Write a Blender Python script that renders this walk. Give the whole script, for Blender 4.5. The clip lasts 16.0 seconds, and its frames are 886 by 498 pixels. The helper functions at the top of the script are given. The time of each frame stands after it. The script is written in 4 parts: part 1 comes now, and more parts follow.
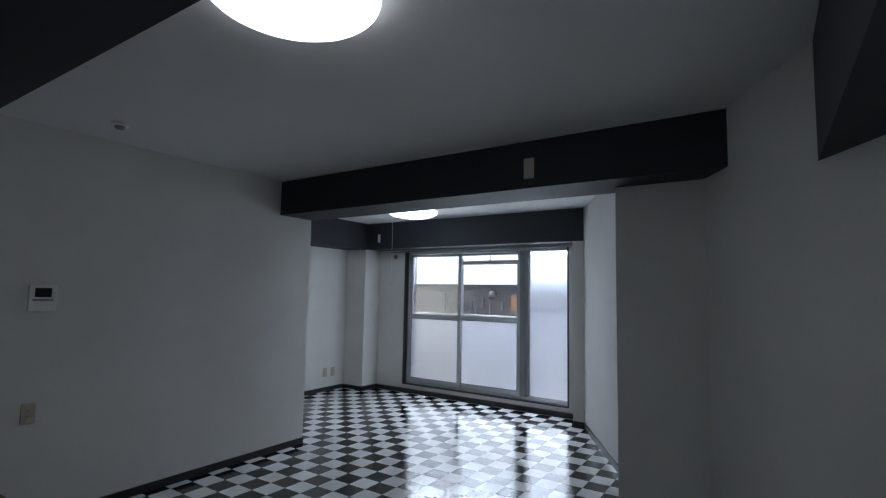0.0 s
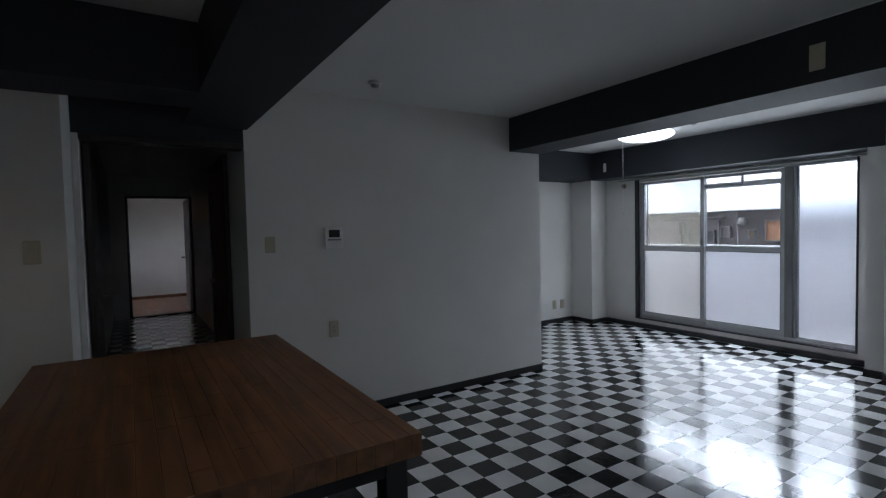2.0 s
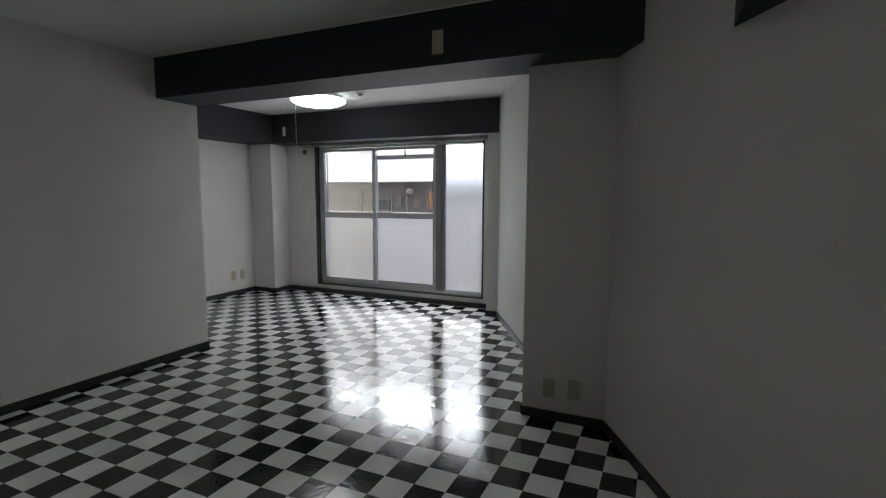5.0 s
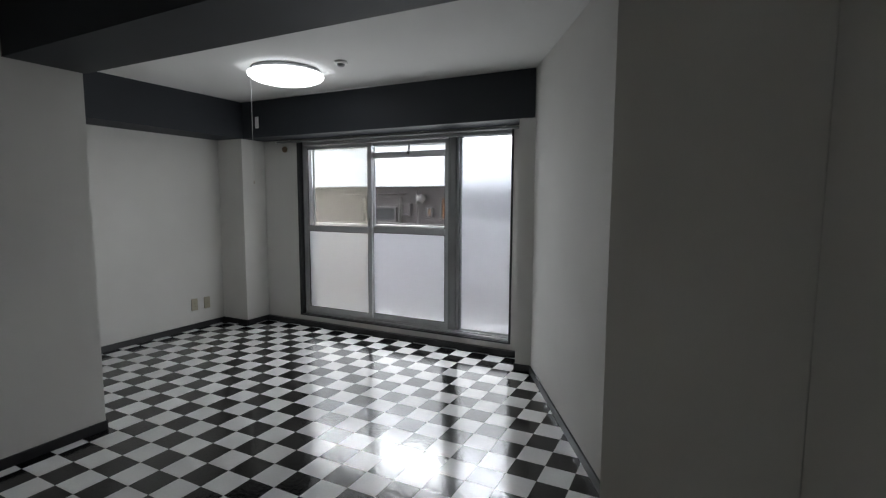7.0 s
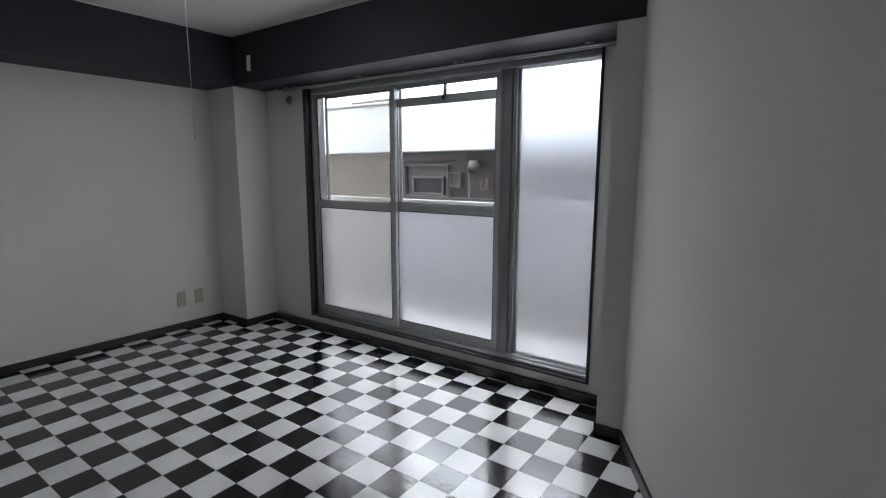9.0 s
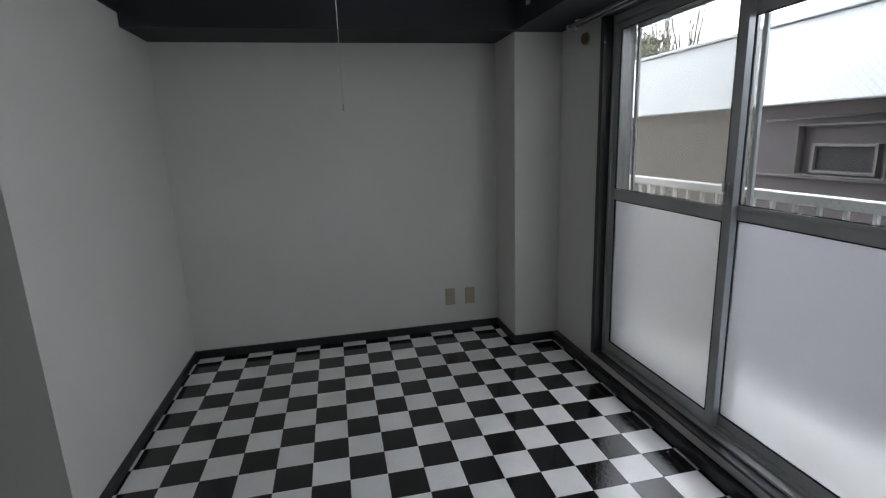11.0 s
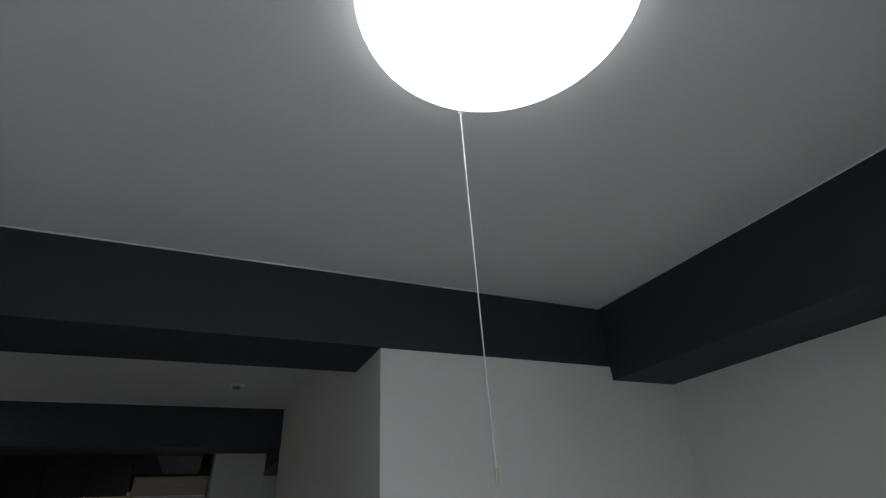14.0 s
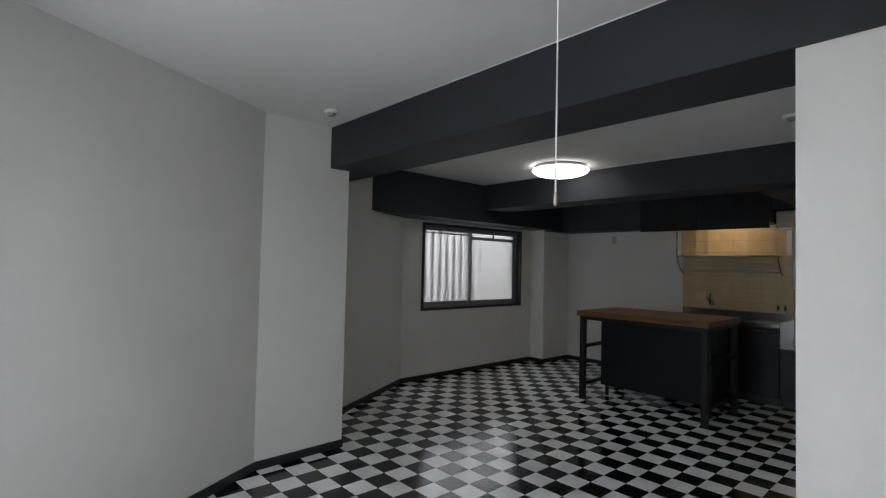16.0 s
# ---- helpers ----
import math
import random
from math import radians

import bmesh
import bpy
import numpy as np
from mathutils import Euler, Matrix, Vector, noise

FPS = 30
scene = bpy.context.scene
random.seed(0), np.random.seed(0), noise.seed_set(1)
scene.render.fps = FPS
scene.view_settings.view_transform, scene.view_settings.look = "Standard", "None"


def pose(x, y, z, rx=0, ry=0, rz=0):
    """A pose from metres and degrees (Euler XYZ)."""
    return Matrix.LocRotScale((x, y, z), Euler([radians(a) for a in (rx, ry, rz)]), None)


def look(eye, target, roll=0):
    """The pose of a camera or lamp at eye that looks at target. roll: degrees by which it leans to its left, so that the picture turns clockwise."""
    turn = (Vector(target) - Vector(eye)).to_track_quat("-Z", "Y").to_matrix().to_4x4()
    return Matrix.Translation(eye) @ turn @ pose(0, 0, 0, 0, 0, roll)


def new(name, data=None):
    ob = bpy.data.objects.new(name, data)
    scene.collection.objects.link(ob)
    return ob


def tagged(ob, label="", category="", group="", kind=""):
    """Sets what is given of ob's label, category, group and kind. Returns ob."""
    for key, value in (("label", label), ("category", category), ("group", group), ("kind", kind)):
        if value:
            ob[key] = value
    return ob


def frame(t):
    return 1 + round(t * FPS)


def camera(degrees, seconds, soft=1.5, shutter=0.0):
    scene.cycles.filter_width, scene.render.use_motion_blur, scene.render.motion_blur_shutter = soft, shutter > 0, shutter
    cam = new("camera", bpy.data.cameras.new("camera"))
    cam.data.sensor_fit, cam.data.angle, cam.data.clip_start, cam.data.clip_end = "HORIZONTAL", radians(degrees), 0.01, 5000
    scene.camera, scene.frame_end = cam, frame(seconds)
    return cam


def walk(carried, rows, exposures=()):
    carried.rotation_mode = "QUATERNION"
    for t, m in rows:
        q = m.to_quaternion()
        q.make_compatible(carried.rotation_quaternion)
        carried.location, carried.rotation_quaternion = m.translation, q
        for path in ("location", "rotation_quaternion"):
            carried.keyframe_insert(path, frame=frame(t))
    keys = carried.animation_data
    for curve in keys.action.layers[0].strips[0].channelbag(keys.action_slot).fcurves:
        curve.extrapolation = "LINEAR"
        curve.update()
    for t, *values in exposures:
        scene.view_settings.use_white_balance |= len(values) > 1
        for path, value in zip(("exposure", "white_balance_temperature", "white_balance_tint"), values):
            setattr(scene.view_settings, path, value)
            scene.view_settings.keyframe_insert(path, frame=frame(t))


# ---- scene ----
cam = camera(83.8, 16.0, soft=1.25)
PATH = [
    (0, (1.891, -1.244, 1.475), (0.798, 0.422, 1.648), 1.1),
    (0.5, (1.872, -1.255, 1.464), (0.625, 0.291, 1.694), 1.1),
    (1, (1.822, -1.292, 1.456), (0.344, 0.04, 1.66), 0.2),
    (1.5, (1.776, -1.334, 1.452), (0.115, -0.226, 1.557), -0.2),
    (2, (1.758, -1.345, 1.444), (0.07, -0.275, 1.361), -1.3),
    (2.5, (1.784, -1.319, 1.429), (0.227, -0.106, 1.111), -2.1),
    (3, (1.834, -1.285, 1.402), (0.446, 0.087, 0.968), -2.8),
    (3.5, (1.88, -1.26, 1.39), (0.724, 0.298, 0.906), -2.9),
    (4, (1.91, -1.226, 1.398), (0.997, 0.498, 0.958), -2.0),
    (4.5, (1.934, -1.159, 1.412), (1.097, 0.641, 1.167), -1.4),
    (5, (1.88, -1.021, 1.403), (1.064, 0.792, 1.183), 0.2),
    (5.2, (1.812, -0.918, 1.406), (1.078, 0.933, 1.221), 1.8),
    (7.5, (1.206, 0.829, 1.446), (0.279, 2.589, 1.238), 0.0),
    (8, (1.095, 1.186, 1.406), (0.362, 3.027, 1.136), 0.0),
    (8.5, (0.992, 1.541, 1.439), (0.003, 3.255, 1.15), -0.4),
    (9, (0.782, 1.853, 1.394), (-0.363, 3.462, 1.08), 0.1),
    (9.5, (0.554, 2.144, 1.367), (-0.942, 3.441, 1.083), -0.9),
    (9.7, (0.463, 2.308, 1.427), (-1.183, 3.396, 1.096), -0.9),
    (12, (-0.353, 3.680, 1.456), (-2.352, 3.672, 1.376), -2.2),
    (12.5, (-0.564, 3.886, 1.415), (-2.506, 3.682, 1.847), -0.5),
    (13, (-0.88, 3.966, 1.45), (-2.676, 3.765, 2.307), 0.0),
    (13.5, (-1.101, 4.077, 1.528), (-2.61, 3.201, 2.506), -0.8),
    (14, (-1.268, 4.049, 1.493), (-2.037, 2.482, 2.47), -3.7),
    (14.5, (-1.478, 3.981, 1.504), (-1.492, 2.202, 2.417), -5.1),
    (15, (-1.768, 3.946, 1.496), (-0.931, 2.348, 2.358), -4.9),
    (15.5, (-2.01, 4.042, 1.446), (-0.868, 2.45, 1.846), 0.2),
    (16, (-2.307, 4.013, 1.433), (-0.824, 2.673, 1.499), 1.3),
]
EXPOSURES = [(0.0, 4.4, 5600, 10), (1.5, 4.35, 5650, 10), (3.5, 4.2, 6250, 10), (5.0, 4.3, 6480, 10), (8.0, 4.05, 6400, 10), (9.5, 3.85, 6250, 10), (12.0, 3.48, 6350, 10), (13.2, 3.5, 6300, 10), (14.5, 3.58, 6300, 10), (15.5, 4.12, 6350, 10), (16.0, 4.75, 6350, 10)]
SKY = 0.15
LAMP_POWER = 0.26
DINING_POWER = 0.20
TUBE_POWER = 0.45
DAYLIGHT = 0.95
SIDE_DAYLIGHT = 0.075
walk(cam, [(t, look(eye, aim, roll)) for t, eye, aim, roll in PATH], EXPOSURES)

# ---- light ----
world = bpy.data.worlds.new("overcast")
scene.world = world
world.use_nodes = True
wn = world.node_tree.nodes
sky = wn.new("ShaderNodeTexSky")
sky.sky_type, sky.sun_disc = "NISHITA", False
sky.sun_elevation, sky.sun_rotation = radians(73), radians(-27)
sky.air_density, sky.dust_density = 1.0, 4.0
soft_sky = wn.new("ShaderNodeHueSaturation")
soft_sky.inputs["Saturation"].default_value = 0.22
world.node_tree.links.new(sky.outputs[0], soft_sky.inputs["Color"])
world.node_tree.links.new(soft_sky.outputs[0], wn["Background"].inputs[0])
wn["Background"].inputs[1].default_value = SKY
sun = new("sun", bpy.data.lights.new("sun", "SUN"))
sun.data.energy, sun.data.angle, sun.data.color = 1.0, radians(14), (1.0, 0.97, 0.93)
sun.matrix_world = look((-3, 8, 22), (0, 2, 0))


def daylight(eye, aim, w, h, power):
    """The sky's light in a window opening."""
    d = new("window_daylight", bpy.data.lights.new("window_daylight", "AREA"))
    d.data.shape, d.data.size, d.data.size_y = "RECTANGLE", w, h
    d.data.energy, d.data.color = power, (0.945, 0.978, 1.0)
    d.matrix_world = look(eye, aim)


for x0, x1, share in ((-2.565, -1.75, 0.22), (-1.70, -0.86, 0.43), (-0.69, -0.168, 0.35)):
    daylight(((x0 + x1) / 2, 4.690, 1.10), ((x0 + x1) / 2, 0, 1.05), x1 - x0, 1.82, DAYLIGHT * share)
daylight((2.44, -0.92, 1.41), (0, -0.92, 1.38), 1.78, 0.95, SIDE_DAYLIGHT)


# ---- materials ----
def material(name, rgb, rough=0.6, metal=0.0, vary=0.06, scale=6.0, bump=0.0, bump_scale=200.0, spec=0.5, fine=0.0):
    m = bpy.data.materials.new(name)
    m.use_nodes = True
    n, l = m.node_tree.nodes, m.node_tree.links
    b = n["Principled BSDF"]
    b.inputs["Roughness"].default_value, b.inputs["Metallic"].default_value = rough, metal
    b.inputs["Specular IOR Level"].default_value = spec
    geo = n.new("ShaderNodeNewGeometry")
    big, small = n.new("ShaderNodeTexNoise"), n.new("ShaderNodeTexNoise")
    big.inputs["Scale"].default_value, small.inputs["Scale"].default_value = scale, bump_scale
    big.inputs["Detail"].default_value, small.inputs["Detail"].default_value = 4, 3
    for x in (big, small):
        l.new(geo.outputs["Position"], x.inputs["Vector"])
    ramp = n.new("ShaderNodeMapRange")
    ramp.inputs["From Min"].default_value, ramp.inputs["From Max"].default_value = 0.3, 0.7
    ramp.inputs["To Min"].default_value, ramp.inputs["To Max"].default_value = 1 - vary, 1 + vary * 0.5
    l.new(big.outputs["Fac"], ramp.inputs["Value"])
    grain = n.new("ShaderNodeMapRange")
    grain.inputs["From Min"].default_value, grain.inputs["From Max"].default_value = 0.3, 0.7
    grain.inputs["To Min"].default_value, grain.inputs["To Max"].default_value = 1 - fine, 1 + fine
    l.new(small.outputs["Fac"], grain.inputs["Value"])
    both = n.new("ShaderNodeMath")
    both.operation = "MULTIPLY"
    l.new(ramp.outputs[0], both.inputs[0])
    l.new(grain.outputs[0], both.inputs[1])
    mix = n.new("ShaderNodeVectorMath")
    mix.operation = "SCALE"
    mix.inputs[0].default_value = rgb
    l.new(both.outputs[0], mix.inputs["Scale"])
    l.new(mix.outputs[0], b.inputs["Base Color"])
    rr = n.new("ShaderNodeMapRange")
    rr.inputs["To Min"].default_value, rr.inputs["To Max"].default_value = rough * 0.85, min(1, rough * 1.15)
    l.new(big.outputs["Fac"], rr.inputs["Value"])
    l.new(rr.outputs[0], b.inputs["Roughness"])
    if bump:
        bn = n.new("ShaderNodeBump")
        bn.inputs["Strength"].default_value, bn.inputs["Distance"].default_value = bump, 0.002
        l.new(small.outputs["Fac"], bn.inputs["Height"])
        l.new(bn.outputs[0], b.inputs["Normal"])
    return m


def tile_material(name, rgb):
    """Waxed vinyl: a slow swell and a fine orange peel in the gloss, each tile a little different."""
    m = material(name, rgb, rough=0.12, vary=0.05, scale=9.0, fine=0.03, bump_scale=90.0, spec=0.42)
    n, l = m.node_tree.nodes, m.node_tree.links
    b = n["Principled BSDF"]
    geo = n.new("ShaderNodeNewGeometry")
    swell, peel = n.new("ShaderNodeTexNoise"), n.new("ShaderNodeTexNoise")
    swell.inputs["Scale"].default_value, peel.inputs["Scale"].default_value = 7.0, 42.0
    peel.inputs["Detail"].default_value = 3
    b1, b2 = n.new("ShaderNodeBump"), n.new("ShaderNodeBump")
    b1.inputs["Strength"].default_value, b1.inputs["Distance"].default_value = 0.25, 0.0025
    b2.inputs["Strength"].default_value, b2.inputs["Distance"].default_value = 0.5, 0.0016
    for a, bb in ((swell, b1), (peel, b2)):
        l.new(geo.outputs["Position"], a.inputs["Vector"])
        l.new(a.outputs["Fac"], bb.inputs["Height"])
    l.new(b1.outputs[0], b2.inputs["Normal"])
    l.new(b2.outputs[0], b.inputs["Normal"])
    l.new(b2.outputs[0], b.inputs["Coat Normal"])
    b.inputs["Coat Weight"].default_value, b.inputs["Coat Roughness"].default_value = 0.32, 0.06
    return m


def wood_material(name, dark, light, axis=0, stretch=14.0, rough=0.45):
    m = material(name, light, rough=rough, fine=0.05)
    n, l = m.node_tree.nodes, m.node_tree.links
    b = n["Principled BSDF"]
    geo, mp, noise_tex = n.new("ShaderNodeNewGeometry"), n.new("ShaderNodeMapping"), n.new("ShaderNodeTexNoise")
    s = [stretch * 2] * 3
    s[axis] = stretch / 6
    mp.inputs["Scale"].default_value = s
    noise_tex.inputs["Scale"].default_value, noise_tex.inputs["Detail"].default_value = 1.0, 6
    info = n.new("ShaderNodeNewGeometry")
    add = n.new("ShaderNodeVectorMath")
    l.new(geo.outputs["Position"], add.inputs[0])
    l.new(info.outputs["Random Per Island"], add.inputs[1])
    l.new(add.outputs[0], mp.inputs["Vector"])
    l.new(mp.outputs[0], noise_tex.inputs["Vector"])
    c = n.new("ShaderNodeValToRGB")
    c.color_ramp.elements[0].color, c.color_ramp.elements[1].color = (*dark, 1), (*light, 1)
    c.color_ramp.elements[0].position, c.color_ramp.elements[1].position = 0.3, 0.72
    l.new(noise_tex.outputs["Fac"], c.inputs["Fac"])
    hs = n.new("ShaderNodeHueSaturation")
    vr = n.new("ShaderNodeMapRange")
    vr.inputs["To Min"].default_value, vr.inputs["To Max"].default_value = 0.8, 1.2
    l.new(info.outputs["Random Per Island"], vr.inputs["Value"])
    l.new(vr.outputs[0], hs.inputs["Value"])
    l.new(c.outputs[0], hs.inputs["Color"])
    l.new(hs.outputs[0], b.inputs["Base Color"])
    return m


def glass_material(name, rough, tint=(1, 1, 1), ripple=0.0):
    m = bpy.data.materials.new(name)
    m.use_nodes = True
    n, l = m.node_tree.nodes, m.node_tree.links
    b = n["Principled BSDF"]
    b.inputs["Base Color"].default_value = (*tint, 1)
    b.inputs["Roughness"].default_value, b.inputs["IOR"].default_value = rough, 1.2 if rough > 0.2 else 1.45
    b.inputs["Transmission Weight"].default_value = 1.0
    if ripple:
        geo, t, bn = n.new("ShaderNodeNewGeometry"), n.new("ShaderNodeTexNoise"), n.new("ShaderNodeBump")
        t.inputs["Scale"].default_value = 60.0
        bn.inputs["Strength"].default_value = ripple
        bn.inputs["Distance"].default_value = 0.002
        l.new(geo.outputs["Position"], t.inputs["Vector"])
        l.new(t.outputs["Fac"], bn.inputs["Height"])
        l.new(bn.outputs[0], b.inputs["Normal"])
    return m


def glow_material(name, rgb, strength):
    m = bpy.data.materials.new(name)
    m.use_nodes = True
    b = m.node_tree.nodes["Principled BSDF"]
    b.inputs["Base Color"].default_value = (0.8, 0.8, 0.8, 1)
    b.inputs["Emission Color"].default_value = (*rgb, 1)
    b.inputs["Emission Strength"].default_value = strength
    return m


def frosted_material(name, rough, tint):
    """Ground glass: part of the light is scattered evenly, part blurred."""
    m = glass_material(name, rough, tint)
    n, l = m.node_tree.nodes, m.node_tree.links
    b, out = n["Principled BSDF"], n["Material Output"]
    tr, mix = n.new("ShaderNodeBsdfTranslucent"), n.new("ShaderNodeMixShader")
    geo, t, rg = n.new("ShaderNodeNewGeometry"), n.new("ShaderNodeTexNoise"), n.new("ShaderNodeMapRange")
    t.inputs["Scale"].default_value, t.inputs["Detail"].default_value = 5.0, 5
    rg.inputs["To Min"].default_value, rg.inputs["To Max"].default_value = 0.07, 0.11
    l.new(geo.outputs["Position"], t.inputs["Vector"])
    l.new(t.outputs["Fac"], rg.inputs["Value"])
    l.new(rg.outputs[0], mix.inputs["Fac"])
    tr.inputs["Color"].default_value = (*tint, 1)
    l.new(b.outputs[0], mix.inputs[1])
    l.new(tr.outputs[0], mix.inputs[2])
    l.new(mix.outputs[0], out.inputs["Surface"])
    return m


def net_material(name, rgb, cover):
    """Fine woven net: most light passes straight, the threads scatter the rest."""
    m = bpy.data.materials.new(name)
    m.use_nodes = True
    n, l = m.node_tree.nodes, m.node_tree.links
    n.remove(n["Principled BSDF"])
    clear, front, back = n.new("ShaderNodeBsdfTransparent"), n.new("ShaderNodeBsdfDiffuse"), n.new("ShaderNodeBsdfTranslucent")
    both, mix = n.new("ShaderNodeMixShader"), n.new("ShaderNodeMixShader")
    front.inputs["Color"].default_value = back.inputs["Color"].default_value = (*rgb, 1)
    both.inputs["Fac"].default_value = 0.6
    geo, t, rg = n.new("ShaderNodeNewGeometry"), n.new("ShaderNodeTexNoise"), n.new("ShaderNodeMapRange")
    t.inputs["Scale"].default_value = 3.0
    rg.inputs["To Min"].default_value, rg.inputs["To Max"].default_value = cover * 0.85, cover * 1.15
    l.new(geo.outputs["Position"], t.inputs["Vector"])
    l.new(t.outputs["Fac"], rg.inputs["Value"])
    l.new(rg.outputs[0], mix.inputs["Fac"])
    l.new(front.outputs[0], both.inputs[1])
    l.new(back.outputs[0], both.inputs[2])
    l.new(clear.outputs[0], mix.inputs[1])
    l.new(both.outputs[0], mix.inputs[2])
    l.new(mix.outputs[0], n["Material Output"].inputs["Surface"])
    return m


NET = net_material("screen_net", (0.33, 0.30, 0.23), 0.30)
WALL = material("white_wallpaper", (0.63, 0.62, 0.595), 0.85, vary=0.05, scale=1.6, bump=0.35, bump_scale=420, fine=0.02, spec=0.25)
CEIL = material("ceiling_paper", (0.66, 0.655, 0.64), 0.9, vary=0.04, scale=1.2, bump=0.3, bump_scale=380, fine=0.02, spec=0.2)
DARK = material("charcoal_wallpaper", (0.027, 0.030, 0.036), 0.62, vary=0.12, scale=2.0, bump=0.4, bump_scale=350, fine=0.06, spec=0.28)
BLACK = material("black_trim_paint", (0.016, 0.016, 0.018), 0.38, vary=0.15, scale=5, bump=0.15, bump_scale=120)
WHITE_TILE = tile_material("white_tile", (0.80, 0.80, 0.80))
BLACK_TILE = tile_material("black_tile", (0.009, 0.009, 0.010))
JOINT = material("tile_joint", (0.10, 0.10, 0.10), 0.7)
ALU = material("anodised_aluminium", (0.46, 0.47, 0.48), 0.36, 0.45, vary=0.1, scale=4, bump=0.05)
ALU_DARK = material("dull_aluminium", (0.26, 0.265, 0.27), 0.42, 0.45, vary=0.1, scale=4)
GASKET = material("rubber_gasket", (0.02, 0.02, 0.02), 0.7)
FROST = frosted_material("frosted_glass", 0.47, (0.88, 0.905, 0.94))
SOFT_FROST = frosted_material("soft_frosted_glass", 0.52, (0.78, 0.79, 0.81))
REEDED = frosted_material("reeded_glass", 0.46, (0.70, 0.70, 0.72))
CLEAR = glass_material("clear_glass", 0.0, (0.97, 0.99, 0.98))
CREAM = material("cream_plastic", (0.42, 0.38, 0.29), 0.45, vary=0.05, scale=20)
PLASTIC = material("white_plastic", (0.74, 0.74, 0.73), 0.4, vary=0.04, scale=20)
SCREEN = material("dark_screen", (0.012, 0.014, 0.016), 0.15)
LAMP = glow_material("lamp_cover", (0.93, 0.97, 1.0), LAMP_POWER)
DINING_LAMP = glow_material("dining_lamp_cover", (1.0, 0.955, 0.895), DINING_POWER)
TUBE = glow_material("warm_tube", (1.0, 0.73, 0.44), TUBE_POWER)
CORD = material("white_cord", (0.75, 0.75, 0.74), 0.6)
WOODTOP = wood_material("oak_worktop", (0.068, 0.027, 0.009), (0.18, 0.08, 0.027), 0, 16, 0.5)
IRON = material("black_iron", (0.012, 0.012, 0.013), 0.45, 0.3, vary=0.2, scale=8, bump=0.2, bump_scale=150)
CABINET = material("black_laminate", (0.010, 0.011, 0.013), 0.36, vary=0.12, scale=3, spec=0.3)
STEEL = material("stainless_steel", (0.40, 0.40, 0.39), 0.20, 1.0, vary=0.08, scale=6, bump=0.06, bump_scale=260)
CHROME = material("chrome", (0.75, 0.75, 0.75), 0.08, 1.0, vary=0.02)
SPLASH = material("yellow_tile", (0.50, 0.385, 0.215), 0.3, vary=0.1, scale=8, fine=0.03)
BROWN_DOOR = wood_material("brown_door", (0.12, 0.05, 0.022), (0.23, 0.105, 0.045), 2, 12)
DARK_DOOR = wood_material("dark_door", (0.012, 0.009, 0.007), (0.022, 0.015, 0.011), 2, 12)
FLOORWOOD = wood_material("brown_floorboard", (0.12, 0.05, 0.022), (0.22, 0.10, 0.045), 0, 12, 0.35)
BRASS = material("dull_knob", (0.35, 0.33, 0.30), 0.3, 0.9)
CONCRETE = material("balcony_concrete", (0.15, 0.15, 0.147), 0.85, vary=0.2, scale=2, bump=0.4, bump_scale=90, fine=0.08)
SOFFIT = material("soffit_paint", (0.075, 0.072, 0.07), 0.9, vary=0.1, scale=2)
PARAPET = material("white_parapet", (0.68, 0.70, 0.72), 0.75, vary=0.10, scale=0.8, fine=0.04, bump_scale=40)
SIDE = material("pale_grey_render", (0.25, 0.25, 0.245), 0.85, vary=0.12, scale=1.5, fine=0.05, bump=0.3, bump_scale=70)
FRAMEGREY = material("weathered_frame", (0.095, 0.088, 0.086), 0.6, 0.2, vary=0.15, scale=6)
DUSK = material("brown_grey_render", (0.075, 0.062, 0.064), 0.8, vary=0.2, scale=1.5, fine=0.1, bump=0.3, bump_scale=70)
RAILWHITE = material("white_rail_paint", (0.70, 0.71, 0.72), 0.45, vary=0.06, scale=4)
SLATGREY = material("dull_slat_paint", (0.42, 0.42, 0.42), 0.5, vary=0.08, scale=4)
ASPHALT = material("asphalt", (0.05, 0.05, 0.052), 0.9, vary=0.25, scale=1, bump=0.5, bump_scale=120, fine=0.15)
BARK = material("grey_bark", (0.11, 0.09, 0.075), 0.9, vary=0.3, scale=9, bump=0.6, bump_scale=60)
LEAF = material("dull_leaf", (0.095, 0.108, 0.072), 0.7, vary=0.4, scale=5)
ROOF = material("roof_tile", (0.17, 0.14, 0.13), 0.8, vary=0.25, scale=3)
NB_GLASS = material("old_window_glass", (0.018, 0.018, 0.020), 0.5, vary=0.3, scale=4, spec=0.15)
RUST = material("rust_cap", (0.20, 0.13, 0.08), 0.6, vary=0.4, scale=40)


# ---- tools ----
def box(bm, x0, x1, y0, y1, z0, z1, bevel=0.0):
    vs = [bm.verts.new((x, y, z)) for x in (x0, x1) for y in (y0, y1) for z in (z0, z1)]
    fs = [bm.faces.new([vs[i] for i in f]) for f in ((0, 1, 3, 2), (4, 6, 7, 5), (0, 4, 5, 1), (2, 3, 7, 6), (0, 2, 6, 4), (1, 5, 7, 3))]
    bmesh.ops.recalc_face_normals(bm, faces=fs)
    if bevel:
        es = {e for f in fs for e in f.edges}
        bmesh.ops.bevel(bm, geom=list(es), offset=bevel, segments=2, affect="EDGES", profile=0.5)
    return bm


